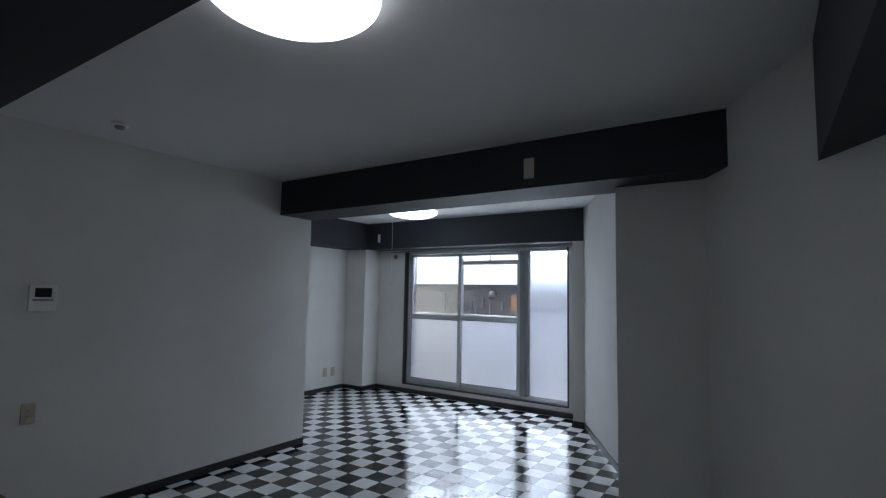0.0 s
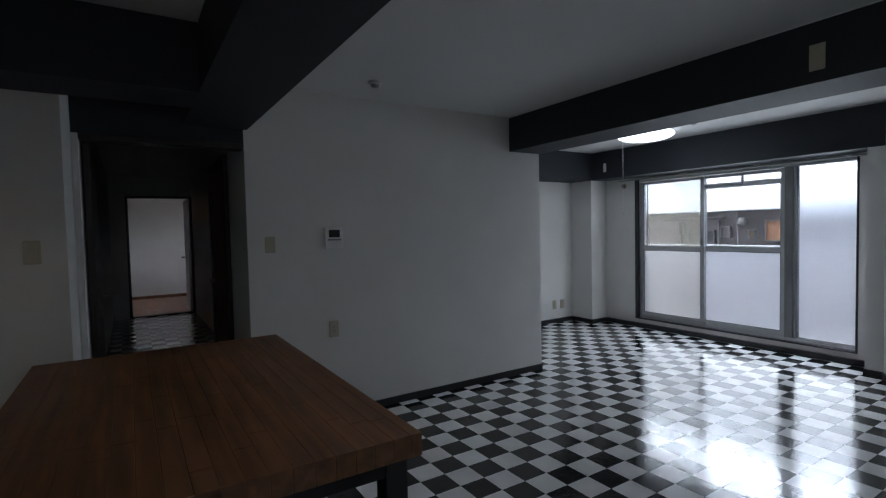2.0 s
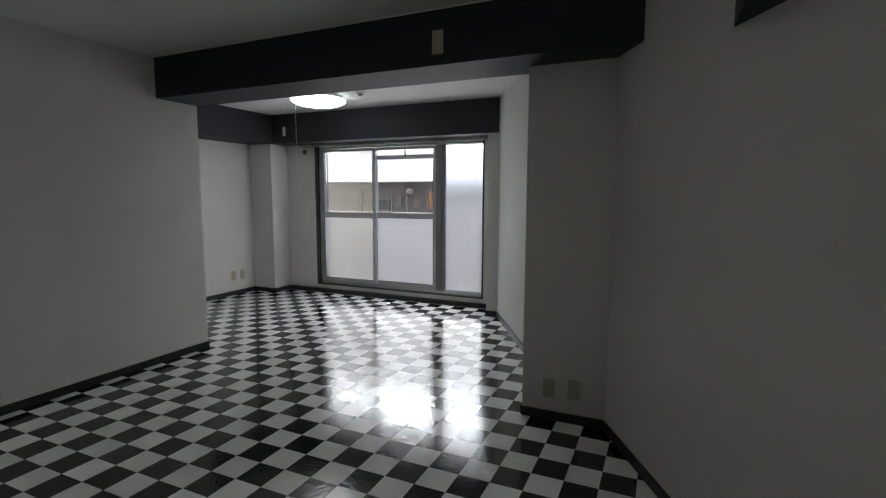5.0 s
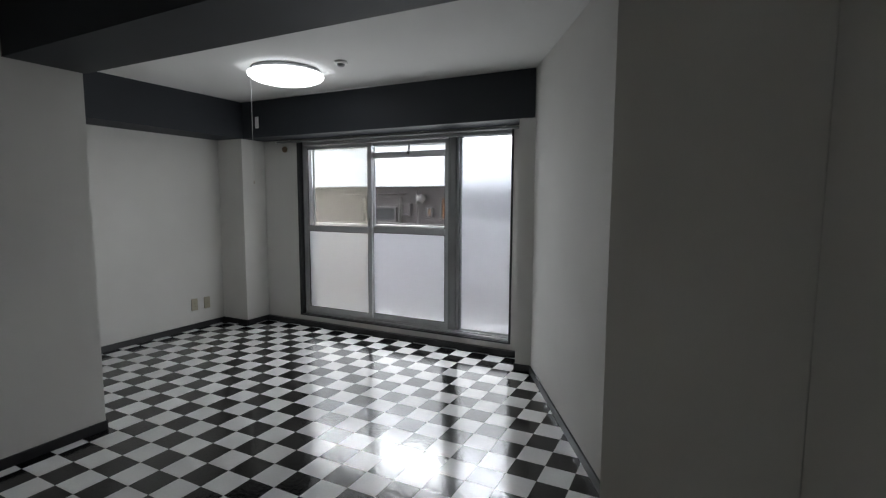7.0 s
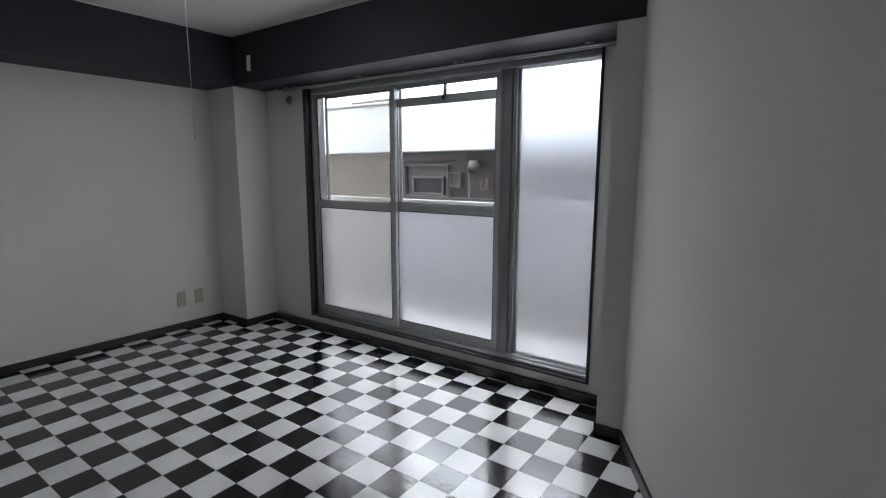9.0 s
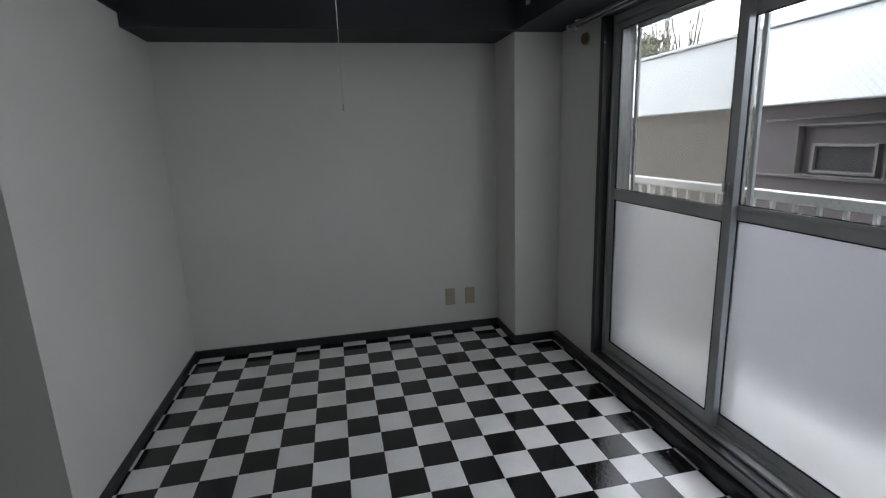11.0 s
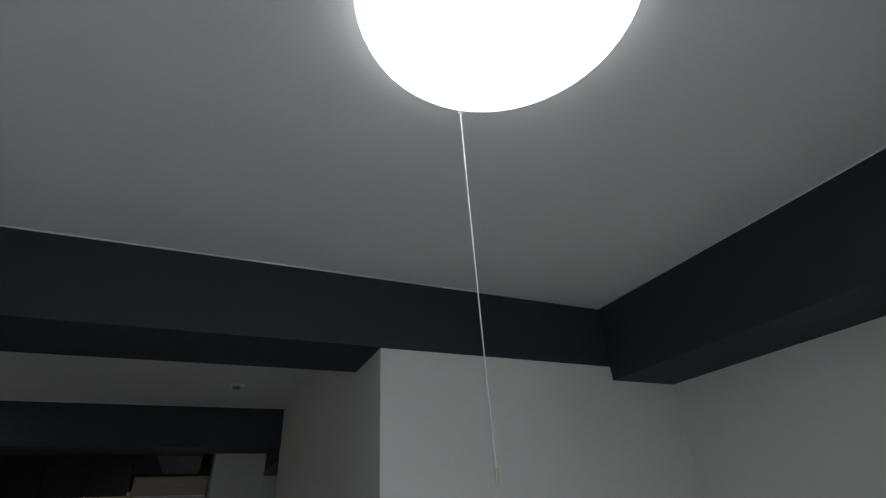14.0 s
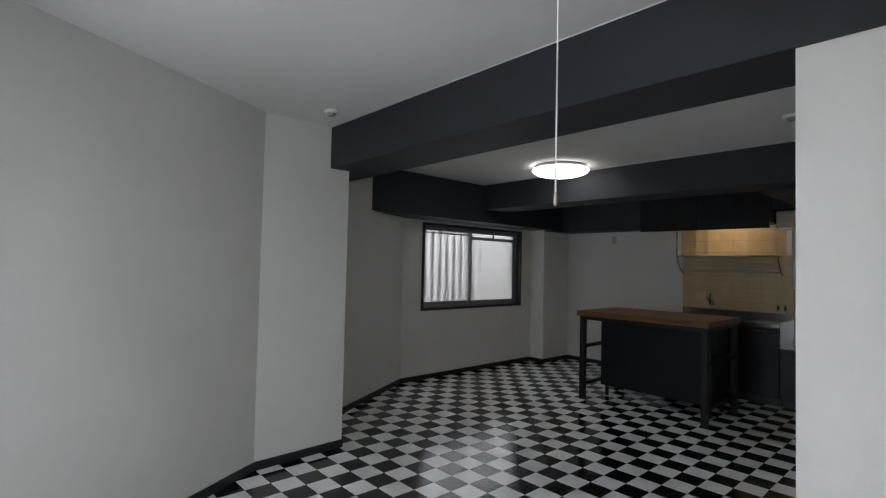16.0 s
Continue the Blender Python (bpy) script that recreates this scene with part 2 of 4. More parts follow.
def prism(bm, pts, z0, z1):
    lo, hi = [bm.verts.new((x, y, z0)) for x, y in pts], [bm.verts.new((x, y, z1)) for x, y in pts]
    fs = [bm.faces.new(lo), bm.faces.new(hi)]
    for i in range(len(pts)):
        j = (i + 1) % len(pts)
        fs.append(bm.faces.new((lo[i], lo[j], hi[j], hi[i])))
    bmesh.ops.recalc_face_normals(bm, faces=fs)
    return bm


def tube(bm, pts, r, sides=10, caps=True):
    """A round bar along points; r a radius or one for each point."""
    pts = [Vector(p) for p in pts]
    rs = r if isinstance(r, (list, tuple)) else [r] * len(pts)
    rings = []
    for i, p in enumerate(pts):
        d = (pts[min(i + 1, len(pts) - 1)] - pts[max(i - 1, 0)]).normalized()
        q = d.to_track_quat("Z", "Y")
        rings.append([bm.verts.new(p + q @ Vector((rs[i] * math.cos(a), rs[i] * math.sin(a), 0))) for a in [2 * math.pi * k / sides for k in range(sides)]])
    for a, b in zip(rings, rings[1:]):
        for k in range(sides):
            f = bm.faces.new((a[k], a[(k + 1) % sides], b[(k + 1) % sides], b[k]))
            f.smooth = True
    if caps:
        bm.faces.new(rings[0][::-1]), bm.faces.new(rings[-1])
    return bm


def lathe(bm, centre, profile, sides=48):
    """Profile of (radius, z) spun round a vertical line through centre."""
    cx, cy, cz = centre
    rings = []
    for r, z in profile:
        rings.append([bm.verts.new((cx + r * math.cos(2 * math.pi * k / sides), cy + r * math.sin(2 * math.pi * k / sides), cz + z)) for k in range(sides)] if r > 1e-6 else [bm.verts.new((cx, cy, cz + z))])
    for a, b in zip(rings, rings[1:]):
        for k in range(sides):
            j = (k + 1) % sides
            q = [a[k], a[j], b[j], b[k]] if len(a) > 1 and len(b) > 1 else ([a[0], b[j], b[k]] if len(a) == 1 else [a[k], a[j], b[0]])
            bm.faces.new(q).smooth = True
    bmesh.ops.recalc_face_normals(bm, faces=bm.faces[:])
    return bm


def mesh_object(name, bm, mat):
    me = bpy.data.meshes.new(name)
    bm.to_mesh(me)
    bm.free()
    for m in mat if isinstance(mat, (list, tuple)) else [mat]:
        me.materials.append(m)
    return new(name, me)


def B(*a):
    return box(bmesh.new(), *a)


def thing(name, at, label, category, group="", kind=""):
    e = new(name)
    e.empty_display_size = 0.1
    e.location = at
    bpy.context.view_layer.update()
    return tagged(e, label, category, group, kind)


def part(name, bm, mat, parent, label=""):
    """One mesh under a thing or part, built in world places."""
    ob = mesh_object(name, bm, mat)
    ob.parent = parent
    m = Matrix.Identity(4)
    p = parent
    while p:
        m = m @ Matrix.Translation(-p.location)
        p = p.parent
    ob.data.transform(m)
    if label:
        ob["label"] = label
    return ob


def setting(name, bm, mat, label, category):
    return tagged(mesh_object(name, bm, mat), label, category, kind="structure")


# ---- plan ----
T = 0.165                      # floor tile
CZ = 2.48                      # ceiling
WN, WX, AX, AY = 4.67, -1.893, -3.548, 2.12
SY, EX = -2.78, 2.46           # south and east walls
P_IN, P_CORNER, P_OUT = (1.076, 2.655), (1.098, 1.96), (1.60, 1.96)
E_BEND, N_BEND = (EX, 0.36), (0.155, 4.34)
CY0, CY1, CX = -1.58, -0.65, -8.35   # corridor
KW = -1.42                     # kitchen west wall
CN = -0.36                     # its wider far part
WIN = (-2.66, -0.137, 0.115, 2.074)
EWIN = (-1.895, 0.06, 0.857, 1.97)
KWIN = (-1.395, -0.925, 1.245, 1.87)


def wall_x(bm, x, d, y0, y1, z0=0.0, z1=CZ, hole=None):
    """A wall in the plane x, d thick, with a hole (y0, y1, z0, z1)."""
    a, b = min(x, x + d), max(x, x + d)
    if not hole:
        return box(bm, a, b, y0, y1, z0, z1)
    h0, h1, k0, k1 = hole
    box(bm, a, b, y0, h0, z0, z1), box(bm, a, b, h1, y1, z0, z1)
    if k0 > z0:
        box(bm, a, b, h0, h1, z0, k0)
    return box(bm, a, b, h0, h1, k1, z1)


def wall_y(bm, y, d, x0, x1, z0=0.0, z1=CZ, hole=None):
    a, b = min(y, y + d), max(y, y + d)
    if not hole:
        return box(bm, x0, x1, a, b, z0, z1)
    h0, h1, k0, k1 = hole
    box(bm, x0, h0, a, b, z0, z1), box(bm, h1, x1, a, b, z0, z1)
    if k0 > z0:
        box(bm, h0, h1, a, b, z0, k0)
    return box(bm, h0, h1, a, b, k1, z1)


setting("wall_north", wall_y(bmesh.new(), WN, 0.18, -3.75, 0.34, 0, CZ, WIN), WALL, "white papered wall round the big sliding window", "wall")
setting("wall_north_column", B(-3.75, -3.165, 4.345, WN - 0.002, 0, CZ), WALL, "white papered column in the alcove corner", "column")
setting("wall_west", wall_x(bmesh.new(), AX, -0.2, AY - 0.1, 4.345, 0, CZ), WALL, "white papered alcove wall", "wall")
setting("wall_block", B(AX - 0.2, WX, CY1, AY, 0, CZ), WALL, "white papered partition wall with an intercom", "wall")
bm = prism(bmesh.new(), [(0.02, 4.668), (0.02, 4.34), N_BEND, P_IN, P_CORNER, P_OUT, (1.80, 2.05), (1.35, 2.80), (0.36, 4.60), (0.36, 4.668)], 0, CZ)
setting("wall_east", bm, WALL, "white papered slanting wall with a pilaster", "wall")
bm = prism(bmesh.new(), [(P_OUT[0] + 0.003, P_OUT[1] - 0.004), E_BEND, (EX + 0.2, 0.40), (1.80, 2.046)], 0, CZ)
setting("wall_east_slant", bm, WALL, "white papered slanting wall of the dining room", "wall")
setting("wall_east_kitchen", wall_x(bmesh.new(), EX, 0.2, SY - 0.2, 0.40, 0, CZ, EWIN), WALL, "white papered wall with a barred window", "wall")
setting("wall_column", B(2.21, EX - 0.002, SY, -2.13, 0, CZ), WALL, "white papered column in the kitchen corner", "column")
setting("wall_south", wall_y(bmesh.new(), SY, -0.2, -2.1, EX, 0, CZ, KWIN), WALL, "white papered kitchen wall with a small window", "wall")
setting("wall_kitchen_west", B(WX - 0.12, KW, SY, CY0 - 0.037, 0, CZ), WALL, "white papered wall beside the corridor", "wall")
setting("wall_lintel", B(WX - 0.12, WX, CY0 - 0.035, CY1, 2.06, CZ), DARK, "charcoal papered wall over the corridor opening", "wall")
setting("wall_corridor", B(CX, WX - 0.12, CY0 - 0.2, CY0 - 0.04, 0, CZ), WALL, "dim papered corridor wall", "wall")
setting("wall_corridor_north", B(CX, AX - 0.2, CN, CN + 0.15, 0, CZ), WALL, "dim papered corridor wall", "wall")
setting("wall_corridor_end", wall_x(bmesh.new(), CX, -0.1, CY0 - 0.2, CN + 0.15, 0, CZ, (-1.39, -0.36, -0.001, 2.13)), WALL, "corridor end wall with a doorway", "wall")
bm = bmesh.new()
wall_x(bm, -11.25, -0.15, -2.6, 0.75), wall_y(bm, -2.6, -0.15, -11.25, CX - 0.1)
wall_y(bm, 0.6, 0.15, -11.25, CX - 0.1, 0, CZ, (-10.0, -9.3, 1.2, 2.0))
box(bm, CX - 0.1, CX, -2.75, CY0 - 0.2, 0, CZ), box(bm, CX - 0.1, CX, CN + 0.15, 0.75, 0, CZ)
setting("wall_far_room", bm, WALL, "white papered walls of the far bedroom", "wall")
bm = bmesh.new()
box(bm, -3.75, 2.7, SY - 0.2, 4.85, CZ, CZ + 0.12), box(bm, -11.4, -3.75, -2.8, 0.8, CZ, CZ + 0.12)
setting("ceiling", bm, CEIL, "white papered ceiling", "ceiling")
setting("floor_slab", B(-3.75, 2.7, SY - 0.2, 4.85, -0.15, -0.004), JOINT, "grey screed under the floor tiles", "floor")
setting("floor_slab_corridor", B(CX - 0.05, -3.75, CY0 - 0.2, 0.8, -0.15, -0.004), JOINT, "grey screed under the corridor tiles", "floor")

# dark beams
setting("beam_middle", prism(bmesh.new(), [(WX, 1.742), (1.75, 1.70), (1.60, 1.958), (1.0935, 1.958), (1.087, 2.132), (-3.127, 2.132), (-3.127, 2.121), (WX, 2.121)], 2.16, CZ - 0.002), DARK, "charcoal papered ceiling beam between living and dining room", "beam")
setting("beam_west", B(AX + 0.001, -3.129, 2.122, 4.343, 2.09, CZ - 0.002), DARK, "charcoal papered ceiling beam", "beam")
setting("beam_window", B(-3.127, 0.150, 4.336, WN - 0.004, 2.09, CZ - 0.002), DARK, "charcoal papered beam above the window", "beam")
setting("beam_window_west", B(-3.164, -3.129, 4.347, WN - 0.004, 2.09, CZ - 0.002), DARK, "charcoal papered end of the window beam", "beam")
setting("beam_kitchen", B(WX - 0.5, 2.069, -1.02, -0.625, 2.16, CZ - 0.002), DARK, "charcoal papered beam between dining room and kitchen", "beam")
setting("beam_east", prism(bmesh.new(), [(2.07, 1.085), (2.07, -2.13), (EX - 0.002, -2.13), (EX - 0.002, 0.372)], 2.0, CZ - 0.002), DARK, "charcoal papered beam above the barred window", "beam")
setting("beam_cross", B(-1.30, -0.95, SY + 0.302, -1.022, 2.14, CZ - 0.002), DARK, "charcoal papered beam across the kitchen ceiling", "beam")
setting("beam_south_west", B(KW + 0.002, -0.662, SY + 0.002, SY + 0.30, 2.15, CZ - 0.002), DARK, "charcoal papered beam above the air conditioner", "beam")
setting("beam_corner", B(2.07, 2.208, -2.398, -2.132, 1.98, CZ - 0.002), DARK, "charcoal papered corner of the kitchen beams", "beam")
setting("beam_south", B(0.842, 2.208, SY + 0.002, -2.40, 1.98, CZ - 0.002), DARK, "charcoal papered beam on the kitchen wall", "beam")

for p, q in (((WX, 1.742), (1.75, 1.70)), ((-3.127, 2.132), (1.085, 2.132)), ((-3.129, 2.135), (-3.129, 4.335)), ((-3.127, 4.336), (0.150, 4.336)), ((WX - 0.1, -0.625), (2.069, -0.625))):
    bm = tube(bmesh.new(), [(*p, CZ - 0.003), (*q, CZ - 0.003)], 0.0035, 6)
    setting("trim", bm, CEIL, "white sealant bead along the beam top", "trim")


def skirting(name, p, q, h=0.06, d=0.012, mat=BLACK, label="black painted skirting board"):
    """A board along a wall from p to q, the room on its left."""
    a, b = Vector(p), Vector(q)
    u = (b - a).normalized()
    n = Vector((-u.y, u.x)) * d
    bm = prism(bmesh.new(), [a, b, b + n, a + n], 0.002, h)
    return setting(name, bm, mat, label, "skirting board")


RUN = [(WX, CY1), (WX, AY), (AX, AY), (AX, 4.345), (-3.165, 4.345), (-3.165, WN), (0.02, WN), (0.02, 4.34), N_BEND, P_IN, P_CORNER, P_OUT, E_BEND, (EX, -2.13), (2.21, -2.13), (2.21, SY), (0.42, SY)]
for p, q in zip(RUN, RUN[1:]):
    skirting("baseboard", q, p)
skirting("baseboard", (WX - 0.12, CY1), (WX, CY1))
skirting("baseboard", (-2.56, CY1), (WX - 0.12, CY1))
skirting("baseboard", (CX, CY0 - 0.04), (WX - 0.9, CY0 - 0.04))

# ---- sliding window ----
def framed(bm, x0, x1, z0, z1, y0, y1, w, wb=None, wt=None):
    """Four bars round an opening in a wall along x."""
    wb, wt = wb or w, wt or w
    box(bm, x0, x0 + w, y0, y1, z0, z1, 0.002), box(bm, x1 - w, x1, y0, y1, z0, z1, 0.002)
    box(bm, x0 + w, x1 - w, y0, y1, z0, z0 + wb, 0.002), box(bm, x0 + w, x1 - w, y0, y1, z1 - wt, z1, 0.002)
    return bm


def pane(name, bm, mat, parent, label):
    ob = part(name, bm, mat, parent, label)
    ob.visible_shadow = mat is not CLEAR
    return ob


win = thing("window_1", (-1.4, 4.75, 0.12), "large aluminium sliding window with frosted lower panes, closed", "window", kind="structure")
bm = bmesh.new()
box(bm, -2.66, -2.625, 4.655, 4.712, 0.115, 2.074, 0.002), box(bm, -0.153, -0.137, 4.655, 4.712, 0.115, 2.074, 0.002)
box(bm, -2.625, -0.153, 4.655, 4.82, 0.115, 0.130, 0.002), box(bm, -2.625, -0.153, 4.655, 4.712, 2.064, 2.074, 0.001)
part("casing", bm, BLACK, win, "black painted wooden casing")
bm = box(bmesh.new(), -2.659, -2.612, 4.714, 4.845, 0.131, 2.073, 0.002)
box(bm, -0.166, -0.138, 4.714, 4.845, 0.131, 2.073, 0.002)
box(bm, -2.612, -0.166, 4.714, 4.845, 2.029, 2.073, 0.002), box(bm, -2.612, -0.166, 4.735, 4.845, 0.131, 0.155, 0.002)
for y in (4.752, 4.786, 4.822):
    box(bm, -2.585, -0.83, y, y + 0.006, 0.155, 0.170), box(bm, -2.585, -0.83, y, y + 0.006, 2.006, 2.021)
box(bm, -2.61, -0.16, 4.70, 4.734, 0.131, 0.145, 0.002)
part("window_frame", bm, ALU, win)
bm = box(bmesh.new(), -0.815, -0.735, 4.737, 4.80, 0.156, 2.028, 0.004)
box(bm, -0.733, -0.705, 4.745, 4.835, 0.156, 2.028, 0.003)
box(bm, -0.814, -0.795, 4.733, 4.7365, 0.156, 2.028)
part("mullion", bm, ALU_DARK, win, "broad grey aluminium mullion")


def wires(x0, x1, z0, z1, y, parent):
    """The diamond wire net cast into a pane."""
    vs, fs, w, step = [], [], 0.0004, 0.030
    for sgn in (1, -1):
        k = x0 - (z1 - z0)
        while k < x1 + (z1 - z0):
            a, b = (max(x0, k), min(x1, k + (z1 - z0)))
            if b - a > 0.005:
                za, zb = z0 + (a - k), z0 + (b - k)
                if sgn < 0:
                    za, zb = z1 - (a - k), z1 - (b - k)
                n = len(vs)
                vs += [(a - w, y, za), (a + w, y, za), (b + w, y, zb), (b - w, y, zb), (a, y + w, za), (b, y + w, zb)]
                fs += [(n, n + 1, n + 2, n + 3), (n, n + 4, n + 5, n + 3), (n + 1, n + 2, n + 5, n + 4)]
            k += step
    bm = bmesh.new()
    vv = [bm.verts.new(v) for v in vs]
    for f in fs:
        bm.faces.new([vv[i] for i in f])
    part("wire_net", bm, ALU_DARK, parent, "diamond wire net in the glass")


MID = 0.06


def sash(x0, x1, y, rail, hopper=None):
    s = part("sash", framed(bmesh.new(), x0, x1, 0.158, 2.018, y, y + 0.03, 0.046, 0.055, 0.03), ALU, win)
    part("mid_rail", box(bmesh.new(), x0 + 0.047, x1 - 0.047, y - 0.002, y + 0.028, rail, rail + MID, 0.003), ALU, s)
    part("rail_lip", box(bmesh.new(), x0 + 0.047, x1 - 0.047, y - 0.008, y - 0.0025, rail + MID - 0.016, rail + MID + 0.002, 0.002), ALU, s)
    g = (x0 + 0.046, x1 - 0.046)
    pane("frosted_pane", B(g[0], g[1], y + 0.012, y + 0.017, 0.213, rail), FROST, s, "frosted glass pane")
    top = hopper or 1.988
    pane("clear_pane", B(g[0], g[1], y + 0.012, y + 0.017, rail + MID, top), CLEAR, s, "clear glass pane")
    wires(g[0] + 0.004, g[1] - 0.004, rail + MID + 0.005, top - 0.004, y + 0.0145, s)
    gk = framed(bmesh.new(), g[0], g[1], 0.213, rail, y - 0.001, y + 0.008, 0.005)
    framed(gk, g[0], g[1], rail + MID, top, y - 0.001, y + 0.008, 0.005)
    part("gasket", gk, GASKET, s)
    if hopper:
        part("hopper_rail", box(bmesh.new(), g[0], g[1], y - 0.004, y + 0.026, hopper, hopper + 0.054, 0.003), ALU, s)
        pane("hopper_pane", B(g[0], g[1], y + 0.012, y + 0.017, hopper + 0.054, 1.988), CLEAR, s, "narrow clear top pane")
        part("hopper_post", box(bmesh.new(), -1.278, -1.262, y - 0.006, y + 0.02, hopper + 0.05, 1.99, 0.002), ALU_DARK, s)
        lt = box(bmesh.new(), -1.285, -1.255, y - 0.022, y - 0.006, hopper + 0.015, hopper + 0.045, 0.004)
        tube(lt, [(-1.27, y - 0.016, hopper + 0.04), (-1.27, y - 0.02, hopper + 0.085)], 0.005)
        part("latch", lt, CHROME, s, "small chrome latch")
    return s


front = sash(-2.612, -1.705, 4.722, 1.080)
sash(-1.760, -0.816, 4.757, 1.088, 1.864)
lk = box(bmesh.new(), -1.739, -1.715, 4.704, 4.722, 1.16, 1.24, 0.004)
tube(lk, [(-1.727, 4.704, 1.20), (-1.727, 4.692, 1.21), (-1.727, 4.690, 1.245)], 0.005)
part("sash_lock", lk, ALU_DARK, front)
fixed = part("fixed_sash", framed(bmesh.new(), -0.704, -0.155, 0.134, 2.062, 4.775, 4.81, 0.012, 0.035, 0.012), ALU, win)
pane("frosted_pane", B(-0.692, -0.167, 4.787, 4.792, 0.169, 2.050), FROST, fixed, "tall frosted glass pane")
part("step_ledge", box(bmesh.new(), -3.15, -0.03, 4.628, 4.657, 0.004, 0.060, 0.003), BLACK, win, "black step below the window")

screen = thing("insect_screen", (-2.17, 4.855, 0.16), "sliding insect screen with beige net outside the window", "insect screen")
part("screen_frame", framed(bmesh.new(), -2.606, -1.745, 0.16, 2.02, 4.847, 4.862, 0.022), ALU, screen)
part("net", B(-2.584, -1.767, 4.854, 4.8545, 0.182, 1.998), NET, screen, "fine beige net")

rail = thing("curtain_rail", (-1.4, 4.56, 2.075), "double aluminium curtain rail under the beam", "curtain rail")
for y in (4.565, 4.615):
    bm = box(bmesh.new(), -2.86, 0.0, y - 0.006, y + 0.006, 2.050, 2.064, 0.002)
    part("rail_track", bm, ALU_DARK, rail)
    part("end_cap", box(bmesh.new(), -2.878, -2.86, y - 0.009, y + 0.009, 2.046, 2.068, 0.003), PLASTIC, rail)
for x in (-2.75, -1.9, -1.05, -0.2):
    part("bracket", box(box(bmesh.new(), x - 0.012, x + 0.012, 4.55, 4.64, 2.065, 2.072, 0.002), x - 0.012, x + 0.012, 4.634, 4.641, 2.072, 2.0885), PLASTIC, rail)

cap = thing("vent_cap", (-2.84, 4.67, 1.99), "rusty round sleeve cap on the white wall", "vent cap")
bm = bmesh.new()
tube(bm, [(-2.84, 4.669, 1.99), (-2.84, 4.660, 1.99)], [0.036, 0.036], 24)
part("flange", bm, CREAM, cap)
bm = bmesh.new()
tube(bm, [(-2.84, 4.660, 1.99), (-2.84, 4.645, 1.99)], [0.033, 0.027], 24)
part("plug", bm, RUST, cap)


# ---- plates, sockets, switches ----
def plate(name, centre, normal, w, h, label, category, mat=CREAM, holes="", group=""):
    """A wall plate w wide, h high, with its details; normal is the way it faces."""
    n = Vector(normal)
    u = Vector((-n.y, n.x, 0))
    c = Vector(centre)
    th = tagged(new(name), label, category, group)
    th.matrix_world = Matrix((( u.x, 0, n.x, c.x), (u.y, 0, n.y, c.y), (u.z, 1, n.z, c.z), (0, 0, 0, 1)))
    def local(nm, bm, m, lab=""):
        ob = mesh_object(nm, bm, m)
        ob.parent = th
        if lab:
            ob["label"] = lab
    local("cover", box(bmesh.new(), -w / 2, w / 2, -h / 2, h / 2, 0.0, 0.009, 0.003), mat)
    if holes == "socket":
        local("insert", box(bmesh.new(), -0.013, 0.013, -h * 0.3, h * 0.3, 0.009, 0.0105, 0.001), CREAM)
        for z in (-0.018, 0.018):
            for x in (-0.006, 0.006):
                local("slot", B(x - 0.001, x + 0.001, z - 0.004, z + 0.004, 0.0104, 0.0108), SCREEN)
    if holes == "aerial":
        local("insert", box(bmesh.new(), -0.013, 0.013, -h * 0.28, h * 0.28, 0.009, 0.0105, 0.001), CREAM)
        bm = tube(bmesh.new(), [(0, 0, 0.0105), (0, 0, 0.018)], 0.005, 12)
        local("aerial_jack", bm, BRASS)
    if holes == "switch":
        local("rocker", box(bmesh.new(), -0.015, 0.015, -h * 0.25, h * 0.25, 0.009, 0.012, 0.002), mat)
    if holes == "blank":
        for z in (-h * 0.36, h * 0.36):
            local("screw", tube(bmesh.new(), [(0, z, 0.009), (0, z, 0.0105)], 0.003, 8), BRASS)
    return th


plate("blank_plate", (-2.905, 4.336, 2.245), (0, -1, 0), 0.045, 0.12, "white blank plate on the dark window beam", "wall plate", PLASTIC, "blank")
plate("blank_plate", (0.613, 1.713, 2.29), (0, -1, 0), 0.072, 0.135, "cream blank plate on the dark beam", "wall plate", CREAM, "blank")
plate("wall_socket", (1.267, 1.96, 0.208), (0, -1, 0), 0.075, 0.12, "cream power socket above the black skirting", "socket", CREAM, "socket", "wall sockets")
plate("aerial_socket", (1.42, 1.96, 0.218), (0, -1, 0), 0.075, 0.12, "cream aerial socket above the black skirting", "socket", CREAM, "aerial", "wall sockets")
plate("wall_socket", (AX, 3.962, 0.272), (1, 0, 0), 0.075, 0.13, "cream power socket low on the alcove wall", "socket", CREAM, "socket", "wall sockets")
plate("aerial_socket", (AX, 4.118, 0.27), (1, 0, 0), 0.075, 0.13, "cream aerial socket low on the alcove wall", "socket", CREAM, "aerial", "wall sockets")
plate("light_switch", (WX, -0.497, 1.355), (1, 0, 0), 0.07, 0.118, "cream light switch on the white partition wall", "switch", CREAM, "switch")
plate("wall_socket", (WX, -0.043, 0.69), (1, 0, 0), 0.075, 0.125, "cream power socket below the intercom", "socket", CREAM, "socket", "wall sockets")
plate("light_switch", (KW, -1.757, 1.37), (1, 0, 0), 0.07, 0.118, "cream light switch beside the corridor", "switch", CREAM, "switch")
plate("wall_socket", (1.42, SY, 1.86), (0, 1, 0), 0.07, 0.12, "cream socket high on the kitchen wall", "socket", CREAM, "socket", "wall sockets")

